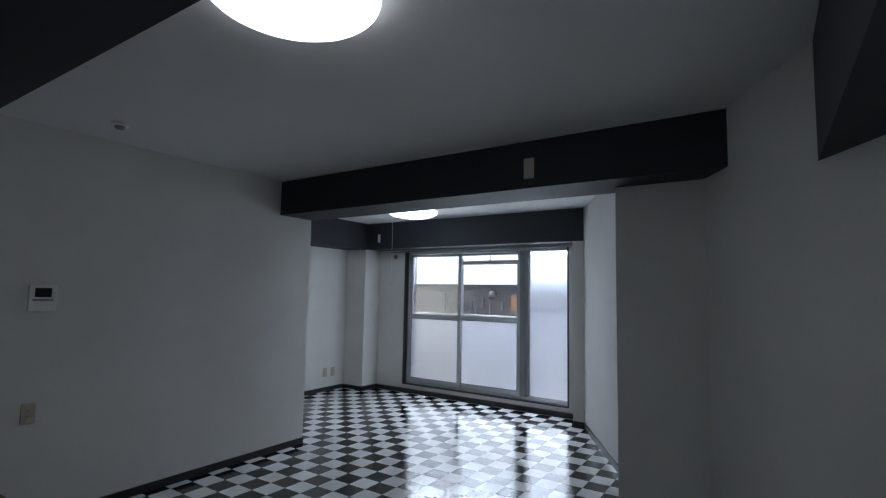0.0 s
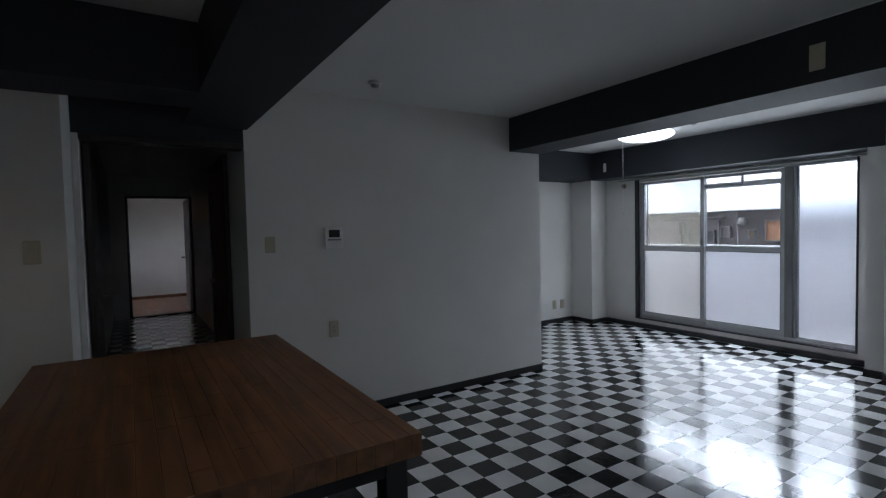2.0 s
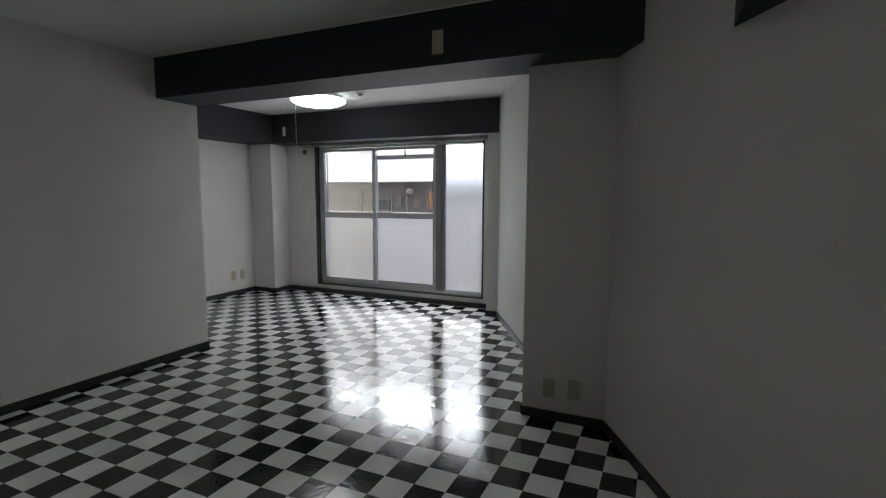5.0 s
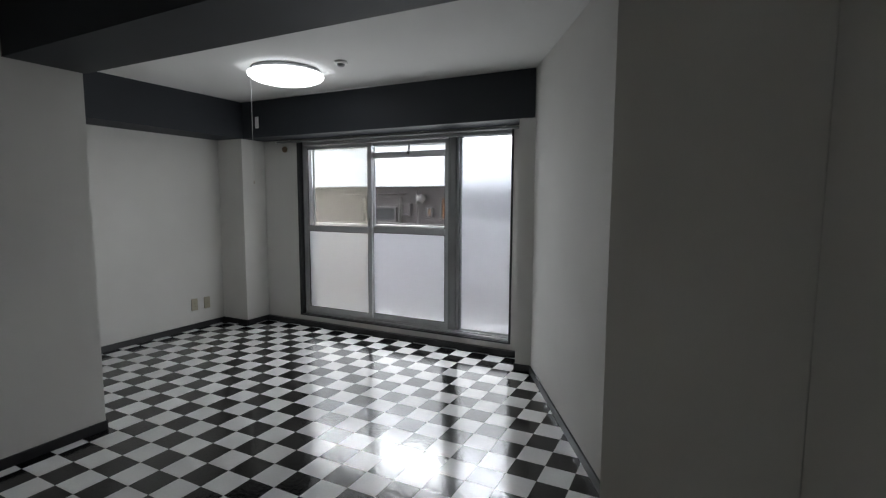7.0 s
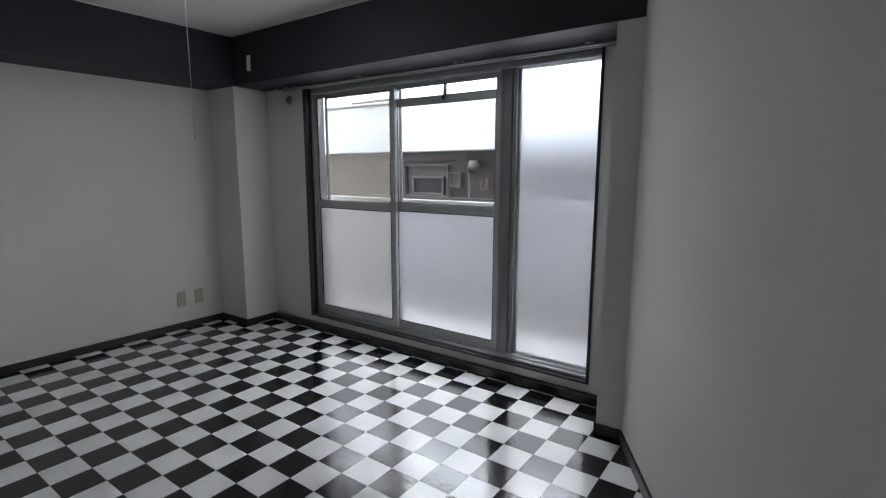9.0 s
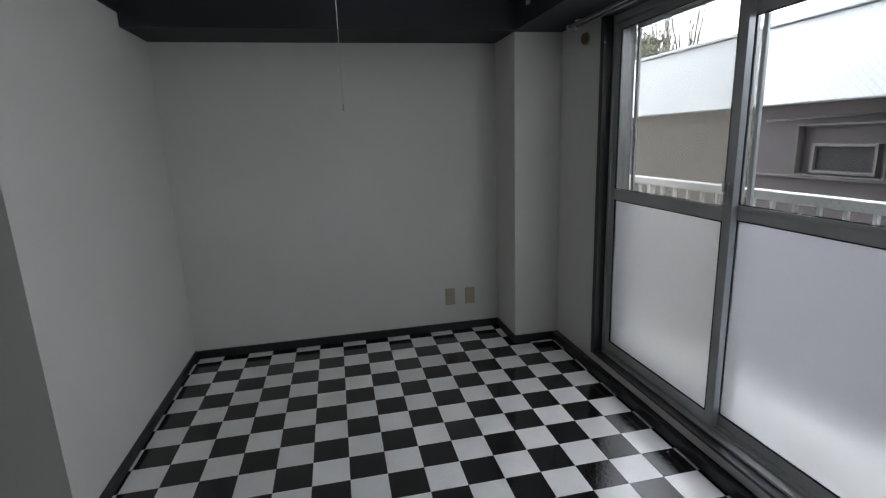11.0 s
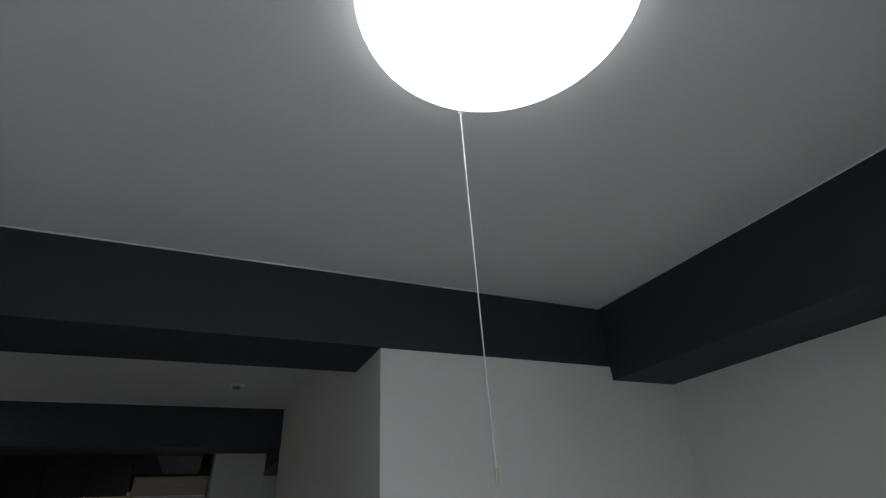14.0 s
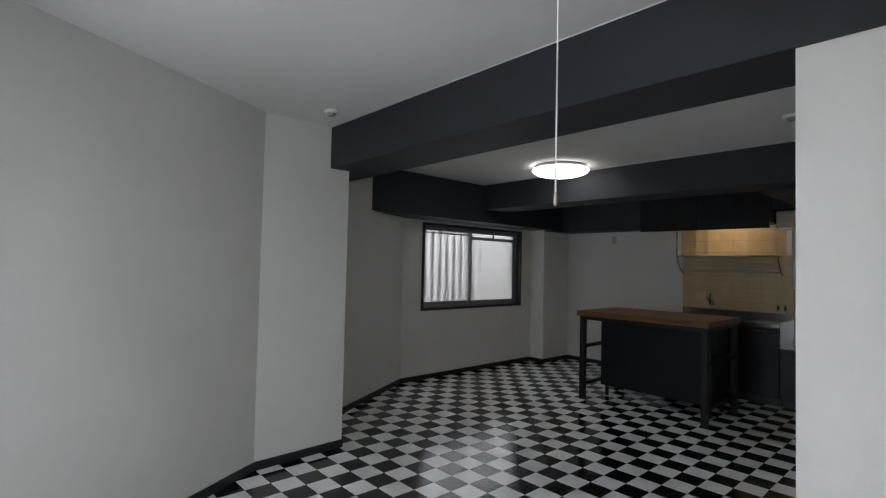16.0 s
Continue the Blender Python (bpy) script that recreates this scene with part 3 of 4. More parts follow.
ic = thing("intercom", (WX, -0.025, 1.39), "white intercom with a small dark screen", "intercom")
part("housing", box(bmesh.new(), WX + 0.001, WX + 0.026, -0.097, 0.047, 1.309, 1.471, 0.005), PLASTIC, ic)
part("screen", box(bmesh.new(), WX + 0.026, WX + 0.0275, -0.068, 0.018, 1.395, 1.452, 0.0005), SCREEN, ic, "dark video screen")
part("speaker", box(bmesh.new(), WX + 0.026, WX + 0.027, -0.08, 0.03, 1.372, 1.384, 0.0003), ALU_DARK, ic)
for y in (-0.06, -0.025, 0.01):
    part("button", box(bmesh.new(), WX + 0.026, WX + 0.0285, y - 0.011, y + 0.011, 1.334, 1.352, 0.001), PLASTIC, ic)


# ---- ceiling fittings ----
def ceiling_lamp(x, y, r, label, cord):
    t = thing("ceiling_lamp", (x, y, CZ), label, "ceiling lamp", "round ceiling lamps")
    part("base_ring", lathe(bmesh.new(), (x, y, CZ), [(0, -0.003), (r * 0.9, -0.003), (r * 0.93, -0.02), (r * 0.93, -0.05), (0, -0.05)]), ALU_DARK, t, "dark metal base ring")
    prof = [(r * 0.985, -0.038), (r, -0.05)] + [(r * math.cos(a), -0.05 - 0.07 * math.sin(a)) for a in [math.pi / 2 * k / 9 for k in range(1, 9)]] + [(0, -0.12)]
    lit = LAMP if cord else DINING_LAMP
    part("cover", lathe(bmesh.new(), (x, y, CZ), [(r * 0.94, -0.038)] + prof), lit, t, "glowing white dome")
    if not cord:
        return t
    cx, cy, z0, z1 = cord
    part("cord_outlet", box(bmesh.new(), cx - 0.005, cx + 0.005, cy - 0.005, cy + 0.045, z0 - 0.002, z0 + 0.006, 0.002), PLASTIC, t)
    part("pull_cord", tube(bmesh.new(), [(cx, cy, z0), (cx + 0.001, cy, (z0 + z1) / 2), (cx, cy, z1)], 0.0018, 6), CORD, t)
    part("cord_knob", lathe(bmesh.new(), (cx, cy, z1 - 0.026), [(0, 0), (0.0034, 0.001), (0.0036, 0.006), (0.003, 0.024), (0, 0.026)], 12), CREAM, t)
    return t


ceiling_lamp(-1.688, 3.530, 0.298, "round lit ceiling lamp with a long pull cord", (-1.75, 3.222, 2.43, 1.578))
ceiling_lamp(0.635, -0.245, 0.285, "round lit dome lamp on the dining room ceiling", None)


def detector(x, y, label):
    t = thing("smoke_detector", (x, y, CZ), label, "smoke detector", "ceiling detectors")
    part("base", lathe(bmesh.new(), (x, y, CZ), [(0, -0.001), (0.05, -0.001), (0.052, -0.014), (0.046, -0.02), (0, -0.02)], 28), PLASTIC, t)
    part("sensor", lathe(bmesh.new(), (x, y, CZ - 0.02), [(0.03, 0), (0.028, -0.012), (0.018, -0.02), (0, -0.021)], 20), ALU_DARK, t)


detector(0.72, 2.34, "white smoke detector on the ceiling beside the beam")
detector(-1.14, 3.54, "white smoke detector on the ceiling near the lamp")
detector(-1.44, 0.15, "white smoke detector on the dining room ceiling")

# ---- counter table ----
TX0, TX1, TY0, TY1, TZ = -0.60, 0.765, -1.67, -0.785, 0.968
tb = thing("counter_table", (0.08, -1.2, 0), "tall counter table with oak top and black iron frame", "table")
top = part("tabletop", B(TX0 + 0.002, TX1 - 0.002, TY0 + 0.002, TY1 - 0.002, TZ - 0.05, TZ - 0.006), WOODTOP, tb, "oak butcher block top")
rnd = random.Random(4)
y = TY0
while y < TY1 - 0.01:
    w = min(0.045, TY1 - y)
    x = TX0
    while x < TX1 - 0.01:
        ln = min(rnd.uniform(0.25, 0.55), TX1 - x)
        if TX1 - x - ln < 0.08:
            ln = TX1 - x
        part("stave", box(bmesh.new(), x + 0.0003, x + ln - 0.0003, y + 0.0003, y + w - 0.0003, TZ - 0.054, TZ, 0.0012), WOODTOP, top)
        x += ln
    y += w
L = 0.056
for x in (TX0 + 0.02, TX1 - 0.02 - L):
    for yy in (TY0 + 0.03, TY1 - 0.03 - L):
        leg = part("leg", box(bmesh.new(), x, x + L, yy, yy + L, 0.004, TZ - 0.055, 0.003), IRON, tb)
        part("foot", box(bmesh.new(), x + 0.004, x + L - 0.004, yy + 0.004, yy + L - 0.004, 0.0, 0.004), GASKET, leg)
    for z in (0.15, 0.56):
        part("rung", box(bmesh.new(), x + 0.006, x + L - 0.006, TY0 + 0.03 + L, TY1 - 0.03 - L, z, z + 0.035, 0.003), IRON, tb)
    part("side_rail", box(bmesh.new(), x + 0.003, x + L - 0.003, TY0 + 0.03 + L, TY1 - 0.03 - L, TZ - 0.095, TZ - 0.055, 0.003), IRON, tb)
for yy in (TY0 + 0.03, TY1 - 0.03 - L):
    part("long_rail", box(bmesh.new(), TX0 + 0.02 + L, TX1 - 0.02 - L, yy + 0.003, yy + L - 0.003, TZ - 0.095, TZ - 0.055, 0.003), IRON, tb)

cb = thing("kitchen_cabinet", (0.02, -1.35, 0), "black laminate cabinet standing under the counter table", "cabinet")
part("body", box(bmesh.new(), -0.50, 0.68, -1.60, -1.17, 0.115, 0.86, 0.003), CABINET, cb)
part("back_panel", box(bmesh.new(), -0.497, 0.677, -1.169, -1.151, 0.12, 0.857, 0.003), CABINET, cb)
for x in (-0.46, 0.63):
    for yy in (-1.56, -1.21):
        part("foot", tube(bmesh.new(), [(x, yy, 0.0), (x, yy, 0.115)], 0.02, 12), IRON, cb)

# ---- kitchen ----
KF = -2.20
def unit(name, x0, x1, ztop, doors, label):
    u = thing(name, ((x0 + x1) / 2, SY + 0.3, 0), label, "cabinet", "kitchen base units")
    part("body", B(x0 + 0.002, x1 - 0.002, SY + 0.004, KF - 0.03, 0.09, ztop), CABINET, u)
    part("plinth", B(x0 + 0.002, x1 - 0.002, SY + 0.004, KF - 0.08, 0.0, 0.09), BLACK, u)
    w = (x1 - x0) / doors
    for k in range(doors):
        d = part("door", box(bmesh.new(), x0 + k * w + 0.003, x0 + (k + 1) * w - 0.003, KF - 0.029, KF - 0.01, 0.1, ztop - 0.01, 0.002), CABINET, u)
        part("handle", box(bmesh.new(), x0 + k * w + w * 0.3, x0 + k * w + w * 0.7, KF - 0.01, KF + 0.008, ztop - 0.06, ztop - 0.048, 0.002), IRON, d)
    return u


unit("sink_unit", -0.80, 0.42, 0.845, 3, "black laminate sink unit along the kitchen wall")
unit("stove_unit", -1.418, -0.803, 0.62, 1, "low black laminate stove unit beside the sink")
wt = thing("sink_worktop", (-0.2, SY + 0.3, 0.87), "stainless steel worktop with an inset sink", "worktop")
bm = bmesh.new()
S0, S1, Q0, Q1 = -0.55, 0.10, SY + 0.12, KF - 0.10
for a in ((-0.80, S0, SY + 0.004, KF), (S1, 0.42, SY + 0.004, KF), (S0, S1, SY + 0.004, Q0), (S0, S1, Q1, KF)):
    box(bm, *a, 0.862, 0.88)
box(bm, -0.80, 0.42, KF - 0.012, KF, 0.846, 0.8615)
part("slab", bm, STEEL, wt)
bm = bmesh.new()
box(bm, S0, S1, Q0, Q1, 0.70, 0.705), box(bm, S0 - 0.003, S0, Q0, Q1, 0.70, 0.861), box(bm, S1, S1 + 0.003, Q0, Q1, 0.70, 0.861)
box(bm, S0, S1, Q0 - 0.003, Q0, 0.70, 0.861), box(bm, S0, S1, Q1, Q1 + 0.003, 0.70, 0.861)
part("basin", bm, STEEL, wt)
part("upstand", box(bmesh.new(), -0.80, 0.42, SY + 0.012, SY + 0.024, 0.8805, 0.96, 0.004), STEEL, wt)
st = thing("gas_shelf", (-1.12, SY + 0.3, 0.63), "bare stainless steel stove shelf with raised sides", "worktop")
part("shelf", box(bmesh.new(), -1.418, -0.803, SY + 0.004, KF, 0.621, 0.645, 0.004), STEEL, st)
part("side_guard", box(bmesh.new(), -0.815, -0.803, SY + 0.03, KF, 0.6455, 0.90, 0.004), STEEL, st)
part("back_guard", box(bmesh.new(), -1.418, -0.816, SY + 0.012, SY + 0.022, 0.6455, 0.92, 0.003), STEEL, st)

fc = thing("kitchen_tap", (0.06, SY + 0.02, 1.0), "chrome wall mixer tap above the sink", "tap")
part("wall_flange", tube(bmesh.new(), [(0.06, SY + 0.012, 1.03), (0.06, SY + 0.03, 1.03)], 0.028, 18), CHROME, fc)
part("body", tube(bmesh.new(), [(0.06, SY + 0.03, 1.03), (0.06, SY + 0.085, 1.03)], 0.018, 16), CHROME, fc)
part("spout", tube(bmesh.new(), [(0.06, SY + 0.08, 1.03), (0.06, SY + 0.09, 1.14), (0.055, SY + 0.12, 1.195), (0.03, SY + 0.19, 1.20), (0.02, SY + 0.215, 1.155)], 0.011, 12), CHROME, fc)
part("lever", tube(bmesh.new(), [(0.06, SY + 0.085, 1.03), (0.088, SY + 0.11, 1.11), (0.11, SY + 0.13, 1.17)], [0.012, 0.010, 0.008], 10), CHROME, fc)
for i, x in enumerate((-0.66, -0.73)):
    gv = thing("gas_tap", (x, SY + 0.02, 0.99), "small dark gas tap on the splashback", "tap", "gas taps")
    part("body", tube(bmesh.new(), [(x, SY + 0.012, 0.985), (x, SY + 0.06, 0.985)], 0.016, 12), BRASS, gv)
    part("knob", box(bmesh.new(), x - 0.010, x + 0.010, SY + 0.03, SY + 0.06, 1.0, 1.05, 0.004), GASKET, gv)

sb = tagged(mesh_object("splashback", B(-1.418, 0.43, SY + 0.001, SY + 0.006, 0.88, 1.24), JOINT), "yellow ceramic tile splashback behind the sink", "splashback", kind="structure")
sb2 = tagged(mesh_object("splashback_upper", B(-0.79, 0.43, SY + 0.001, SY + 0.006, 1.2405, 1.965), JOINT), "yellow ceramic tile splashback under the wall units", "splashback", kind="structure")
TW, TH = 0.15, 0.15
tile_mesh = None
for par, x0, x1, z0, z1 in ((sb, -1.418, 0.43, 0.88, 1.24), (sb2, -0.79, 0.43, 1.2405, 1.965)):
    nx, nz = round((x1 - x0) / TW), max(1, round((z1 - z0) / TH))
    w, h = (x1 - x0) / nx, (z1 - z0) / nz
    me = bpy.data.meshes.new("tile")
    bm = box(bmesh.new(), -w / 2 + 0.001, w / 2 - 0.001, 0, 0.004, -h / 2 + 0.001, h / 2 - 0.001)
    bm.to_mesh(me)
    bm.free()
    me.materials.append(SPLASH)
    for i in range(nx):
        for k in range(nz):
            o = new("tile", me)
            o.parent = par
            o.location = (x0 + (i + 0.5) * w, SY + 0.006 + rnd.uniform(0, 0.0006), z0 + (k + 0.5) * h)

rk = thing("dish_rack", (-0.15, SY + 0.1, 1.6), "wall-hung stainless steel shelf with rack bars below", "rack")
part("shelf", box(bmesh.new(), -0.70, 0.43, SY + 0.012, SY + 0.22, 1.615, 1.629, 0.002), STEEL, rk)
part("front_lip", tube(bmesh.new(), [(-0.70, SY + 0.225, 1.624), (0.43, SY + 0.225, 1.624)], 0.007, 10), CHROME, rk)
for z, d in ((1.575, 0.20), (1.53, 0.18), (1.485, 0.15), (1.44, 0.10)):
    part("bar", tube(bmesh.new(), [(-0.70, SY + d, z), (0.46, SY + d, z)], 0.005, 8), ALU, rk)
for x in (-0.70, 0.42):
    part("strut", tube(bmesh.new(), [(x, SY + 0.012, 1.40), (x, SY + 0.10, 1.44), (x, SY + 0.20, 1.575), (x, SY + 0.21, 1.614)], 0.007, 8), STEEL, rk)
for x in (0.36, 0.425):
    part("side_post", box(bmesh.new(), x - 0.006, x + 0.006, SY + 0.20, SY + 0.215, 1.6295, 1.937, 0.002), STEEL, rk)

wu = thing("wall_cupboard", (-0.15, SY + 0.18, 2.2), "glossy black wall cupboard above the sink", "cabinet")
part("body", B(-0.66, 0.84, SY + 0.008, SY + 0.36, 2.0, CZ - 0.01), CABINET, wu)
for k in range(4):
    part("door", box(bmesh.new(), -0.657 + k * 0.374, -0.286 + k * 0.374, SY + 0.361, SY + 0.379, 1.938, CZ - 0.014, 0.002), CABINET, wu)
part("valance", B(-0.655, 0.837, SY + 0.345, SY + 0.3605, 1.942, 1.9995), CABINET, wu)
tl = thing("strip_light", (-0.2, SY + 0.2, 1.95), "warm strip light under the black wall cupboard", "lamp")
part("housing", box(bmesh.new(), -0.50, 0.22, SY + 0.23, SY + 0.30, 1.990, 1.9995, 0.002), PLASTIC, tl)
part("diffuser", box(bmesh.new(), -0.48, 0.20, SY + 0.24, SY + 0.29, 1.972, 1.9895, 0.005), TUBE, tl, "warm glowing tube")

ac = thing("air_conditioner", (-0.99, SY + 0.1, 2.03), "cream wall air conditioner above the small window", "air conditioner")
part("case", box(bmesh.new(), -1.416, -0.675, SY + 0.001, SY + 0.20, 1.935, 2.14, 0.02), CREAM, ac)
part("louvre", box(bmesh.new(), -1.395, -0.705, SY + 0.13, SY + 0.202, 1.928, 1.945, 0.004), PLASTIC, ac)
part("grille", box(bmesh.new(), -1.395, -0.705, SY + 0.201, SY + 0.204, 2.02, 2.024, 0.001), ALU_DARK, ac)
hose = thing("drain_hose", (-0.80, SY + 0.02, 1.9), "white air conditioner drain hose along the wall", "hose")
part("duct", box(bmesh.new(), -0.80, -0.745, SY + 0.012, SY + 0.05, 1.64, 1.934, 0.006), PLASTIC, hose)
part("hose", tube(bmesh.new(), [(-0.885, SY + 0.03, 1.93), (-0.875, SY + 0.03, 1.75), (-0.885, SY + 0.03, 1.45), (-0.90, SY + 0.03, 1.33)], 0.016, 10), PLASTIC, hose)
plate("gas_alarm", (-0.83, SY + 0.010, 1.545), (0, 1, 0), 0.065, 0.05, "small white gas alarm beside the kitchen window", "alarm", PLASTIC)
plate("light_switch", (-0.83, SY + 0.010, 1.46), (0, 1, 0), 0.07, 0.12, "white switch beside the kitchen window", "switch", PLASTIC, "switch")

kw = thing("window_3", (-1.12, SY, 1.25), "small kitchen window with a dark frame and frosted glass", "window", kind="structure")
part("casing", framed(bmesh.new(), KWIN[0], KWIN[1], KWIN[2], KWIN[3], SY - 0.09, SY + 0.014, 0.028), BLACK, kw)
part("window_frame", framed(bmesh.new(), KWIN[0] + 0.029, KWIN[1] - 0.029, KWIN[2] + 0.029, KWIN[3] - 0.029, SY - 0.12, SY - 0.08, 0.055, 0.03, 0.05), ALU, kw)
pane("frosted_pane", B(KWIN[0] + 0.058, KWIN[1] - 0.058, SY - 0.104, SY - 0.099, KWIN[2] + 0.058, KWIN[3] - 0.058), FROST, kw, "frosted glass pane")
part("window_sill", box(bmesh.new(), KWIN[0] - 0.02, KWIN[1] + 0.02, SY + 0.001, SY + 0.04, KWIN[2] - 0.022, KWIN[2] - 0.002, 0.003), PLASTIC, kw)

kg = thing("window_grille", (-1.12, SY - 0.24, 1.25), "upright white bars outside the small kitchen window", "grille")
for k in range(7):
    part("bar", box(bmesh.new(), -1.43 + k * 0.088 - 0.014, -1.43 + k * 0.088 + 0.014, SY - 0.25, SY - 0.235, 1.17, 1.95, 0.003), RAILWHITE, kg)
for z in (1.19, 1.93):
    part("crossbar", box(bmesh.new(), -1.50, -0.82, SY - 0.2345, SY - 0.21, z - 0.012, z + 0.012, 0.003), RAILWHITE, kg)

# ---- barred east window ----
ew = thing("window_2", (EX, -0.9, 0.86), "aluminium sliding window in a black frame, bars outside", "window", kind="structure")


def framed_x(bm, y0, y1, z0, z1, x0, x1, w, wb=None, wt=None):
    wb, wt = wb or w, wt or w
    box(bm, x0, x1, y0, y0 + w, z0, z1, 0.002), box(bm, x0, x1, y1 - w, y1, z0, z1, 0.002)
    box(bm, x0, x1, y0 + w, y1 - w, z0, z0 + wb, 0.002), box(bm, x0, x1, y0 + w, y1 - w, z1 - wt, z1, 0.002)
    return bm


y0, y1, z0, z1 = EWIN
part("casing", framed_x(bmesh.new(), y0, y1, z0, z1, EX - 0.014, EX + 0.12, 0.035, 0.03, 0.03), BLACK, ew, "black painted wooden casing")
part("window_frame", framed_x(bmesh.new(), y0 + 0.036, y1 - 0.036, z0 + 0.031, z1 - 0.031, EX + 0.06, EX + 0.15, 0.02), ALU_DARK, ew)
for a, b, x, hop in ((-0.94, y1 - 0.057, EX + 0.105, None), (y0 + 0.057, -0.86, EX + 0.072, 1.80)):
    s = part("sash", framed_x(bmesh.new(), a, b, z0 + 0.052, z1 - 0.052, x, x + 0.028, 0.045, 0.045, 0.03), ALU_DARK, ew)
    g0, g1, gt = z0 + 0.097, z1 - 0.082, (hop or z1 - 0.082)
    pane("frosted_pane", B(x + 0.012, x + 0.017, a + 0.045, b - 0.045, g0, gt), SOFT_FROST if hop else REEDED, s, "frosted glass pane")
    if hop:
        part("hopper_rail", box(bmesh.new(), x - 0.003, x + 0.026, a + 0.045, b - 0.045, hop, hop + 0.04, 0.003), ALU_DARK, s)
        pane("hopper_pane", B(x + 0.012, x + 0.017, a + 0.045, b - 0.045, hop + 0.04, g1), FROST, s, "narrow top pane")
        part("hopper_post", box(bmesh.new(), x - 0.004, x + 0.02, (a + b) / 2 - 0.01, (a + b) / 2 + 0.01, hop + 0.04, g1, 0.002), ALU_DARK, s)
    else:
        part("top_rail", box(bmesh.new(), x - 0.003, x + 0.026, a + 0.045, b - 0.045, 1.85, 1.868, 0.002), ALU_DARK, s)
gr = thing("window_grille", (EX + 0.3, -0.9, 0.8), "upright white slats of a grille outside the window", "grille")
for k in range(16):
    yy = y0 + 0.03 + k * 0.13
    part("slat", box(bmesh.new(), EX + 0.21, EX + 0.232, yy - 0.022, yy + 0.022, z0 - 0.06, z1 + 0.06, 0.003), SLATGREY, gr)
for z in (z0 - 0.04, z1 + 0.02):
    part("crossbar", box(bmesh.new(), EX + 0.233, EX + 0.255, y0 - 0.06, y1 + 0.06, z - 0.015, z + 0.015, 0.003), RAILWHITE, gr)
for yy in (y0 - 0.05, y1 + 0.05):
    part("wall_arm", box(bmesh.new(), EX + 0.2, EX + 0.234, yy - 0.012, yy + 0.012, z0 - 0.052, z0 - 0.03, 0.002), RAILWHITE, gr)

# ---- corridor ----
of = thing("door_1", (WX, CY0, 0), "dark door frame and open dark door to the corridor", "door", kind="structure")
bm = box(bmesh.new(), WX - 0.125, WX + 0.012, CY0 - 0.035, CY0, 0.002, 2.06, 0.002)
part("jamb", bm, WALL, of, "pale door jamb")
part("head", box(bmesh.new(), WX - 0.125, WX + 0.010, CY0, CY1 - 0.002, 2.025, 2.058, 0.002), DARK_DOOR, of)
lf = part("door_leaf", box(bmesh.new(), WX - 0.86, WX - 0.13, CY0 + 0.01, CY0 + 0.046, 0.008, 2.02, 0.003), DARK_DOOR, of, "dark brown door leaf, open")
k = tube(bmesh.new(), [(WX - 0.80, CY0 + 0.046, 1.0), (WX - 0.80, CY0 + 0.085, 1.0)], 0.011, 12)
lathe(k, (WX - 0.80, CY0 + 0.105, 0.985), [(0, 0), (0.02, 0.003), (0.027, 0.015), (0.02, 0.028), (0, 0.03)], 16)
part("door_knob", k, BRASS, lf, "round metal knob")
for a, b, c in ((-4.72, -3.90, CN), (-3.42, -2.66, CY1)):
    d = thing("door_2", ((a + b) / 2, c, 0), "closed brown wooden corridor door", "door", kind="structure")
    part("door_leaf", box(bmesh.new(), a, b, c - 0.022, c - 0.002, 0.006, 2.0, 0.003), BROWN_DOOR, d)
    part("door_frame", box(box(box(bmesh.new(), a - 0.09, a - 0.002, c - 0.034, c - 0.001, 0.002, 2.08, 0.003), b + 0.002, b + 0.09, c - 0.034, c - 0.001, 0.002, 2.08, 0.003), a, b, c - 0.034, c - 0.001, 2.002, 2.08, 0.003), DARK_DOOR, d)
    part("door_knob", tube(bmesh.new(), [(a + 0.07, c - 0.022, 1.0), (a + 0.07, c - 0.07, 1.0)], [0.012, 0.024], 14), BRASS, d)
fd = thing("door_3", (CX, -0.88, 0), "dark frame of the open doorway at the corridor end", "door", kind="structure")
bm = bmesh.new()
box(bm, CX - 0.11, CX + 0.012, -1.39, -1.35, 0.002, 2.13, 0.003), box(bm, CX - 0.11, CX + 0.012, -0.40, -0.362, 0.002, 2.13, 0.003), box(bm, CX - 0.11, CX + 0.012, -1.35, -0.40, 2.09, 2.13, 0.003)
part("door_frame", bm, DARK_DOOR, fd)
part("threshold", box(bmesh.new(), CX - 0.11, CX + 0.012, -1.35, -0.40, 0.002, 0.02, 0.003), DARK_DOOR, fd)
lf = part("door_leaf", box(bmesh.new(), CX - 0.82, CX - 0.115, -0.435, -0.40, 0.02, 2.08, 0.003), PLASTIC, fd, "white door leaf, open")
part("door_knob", tube(bmesh.new(), [(CX - 0.74, -0.435, 1.0), (CX - 0.74, -0.495, 1.0), (CX - 0.66, -0.50, 1.0)], 0.012, 12), IRON, lf)
fr = tagged(mesh_object("floor_bedroom", B(-11.25, CX - 0.05, -2.6, 0.6, -0.15, -0.012), JOINT), "brown plank floor of the far bedroom", "floor", kind="structure")
for i in range(32):
    yy = -2.6 + i * 0.1
    part("plank", B(-11.25, CX - 0.05, yy + 0.001, yy + 0.099, -0.012, 0.0), FLOORWOOD, fr)
skirting("baseboard", (-11.25, 0.6), (-11.25, -2.6), 0.07, 0.015, BROWN_DOOR, "brown wooden skirting board")

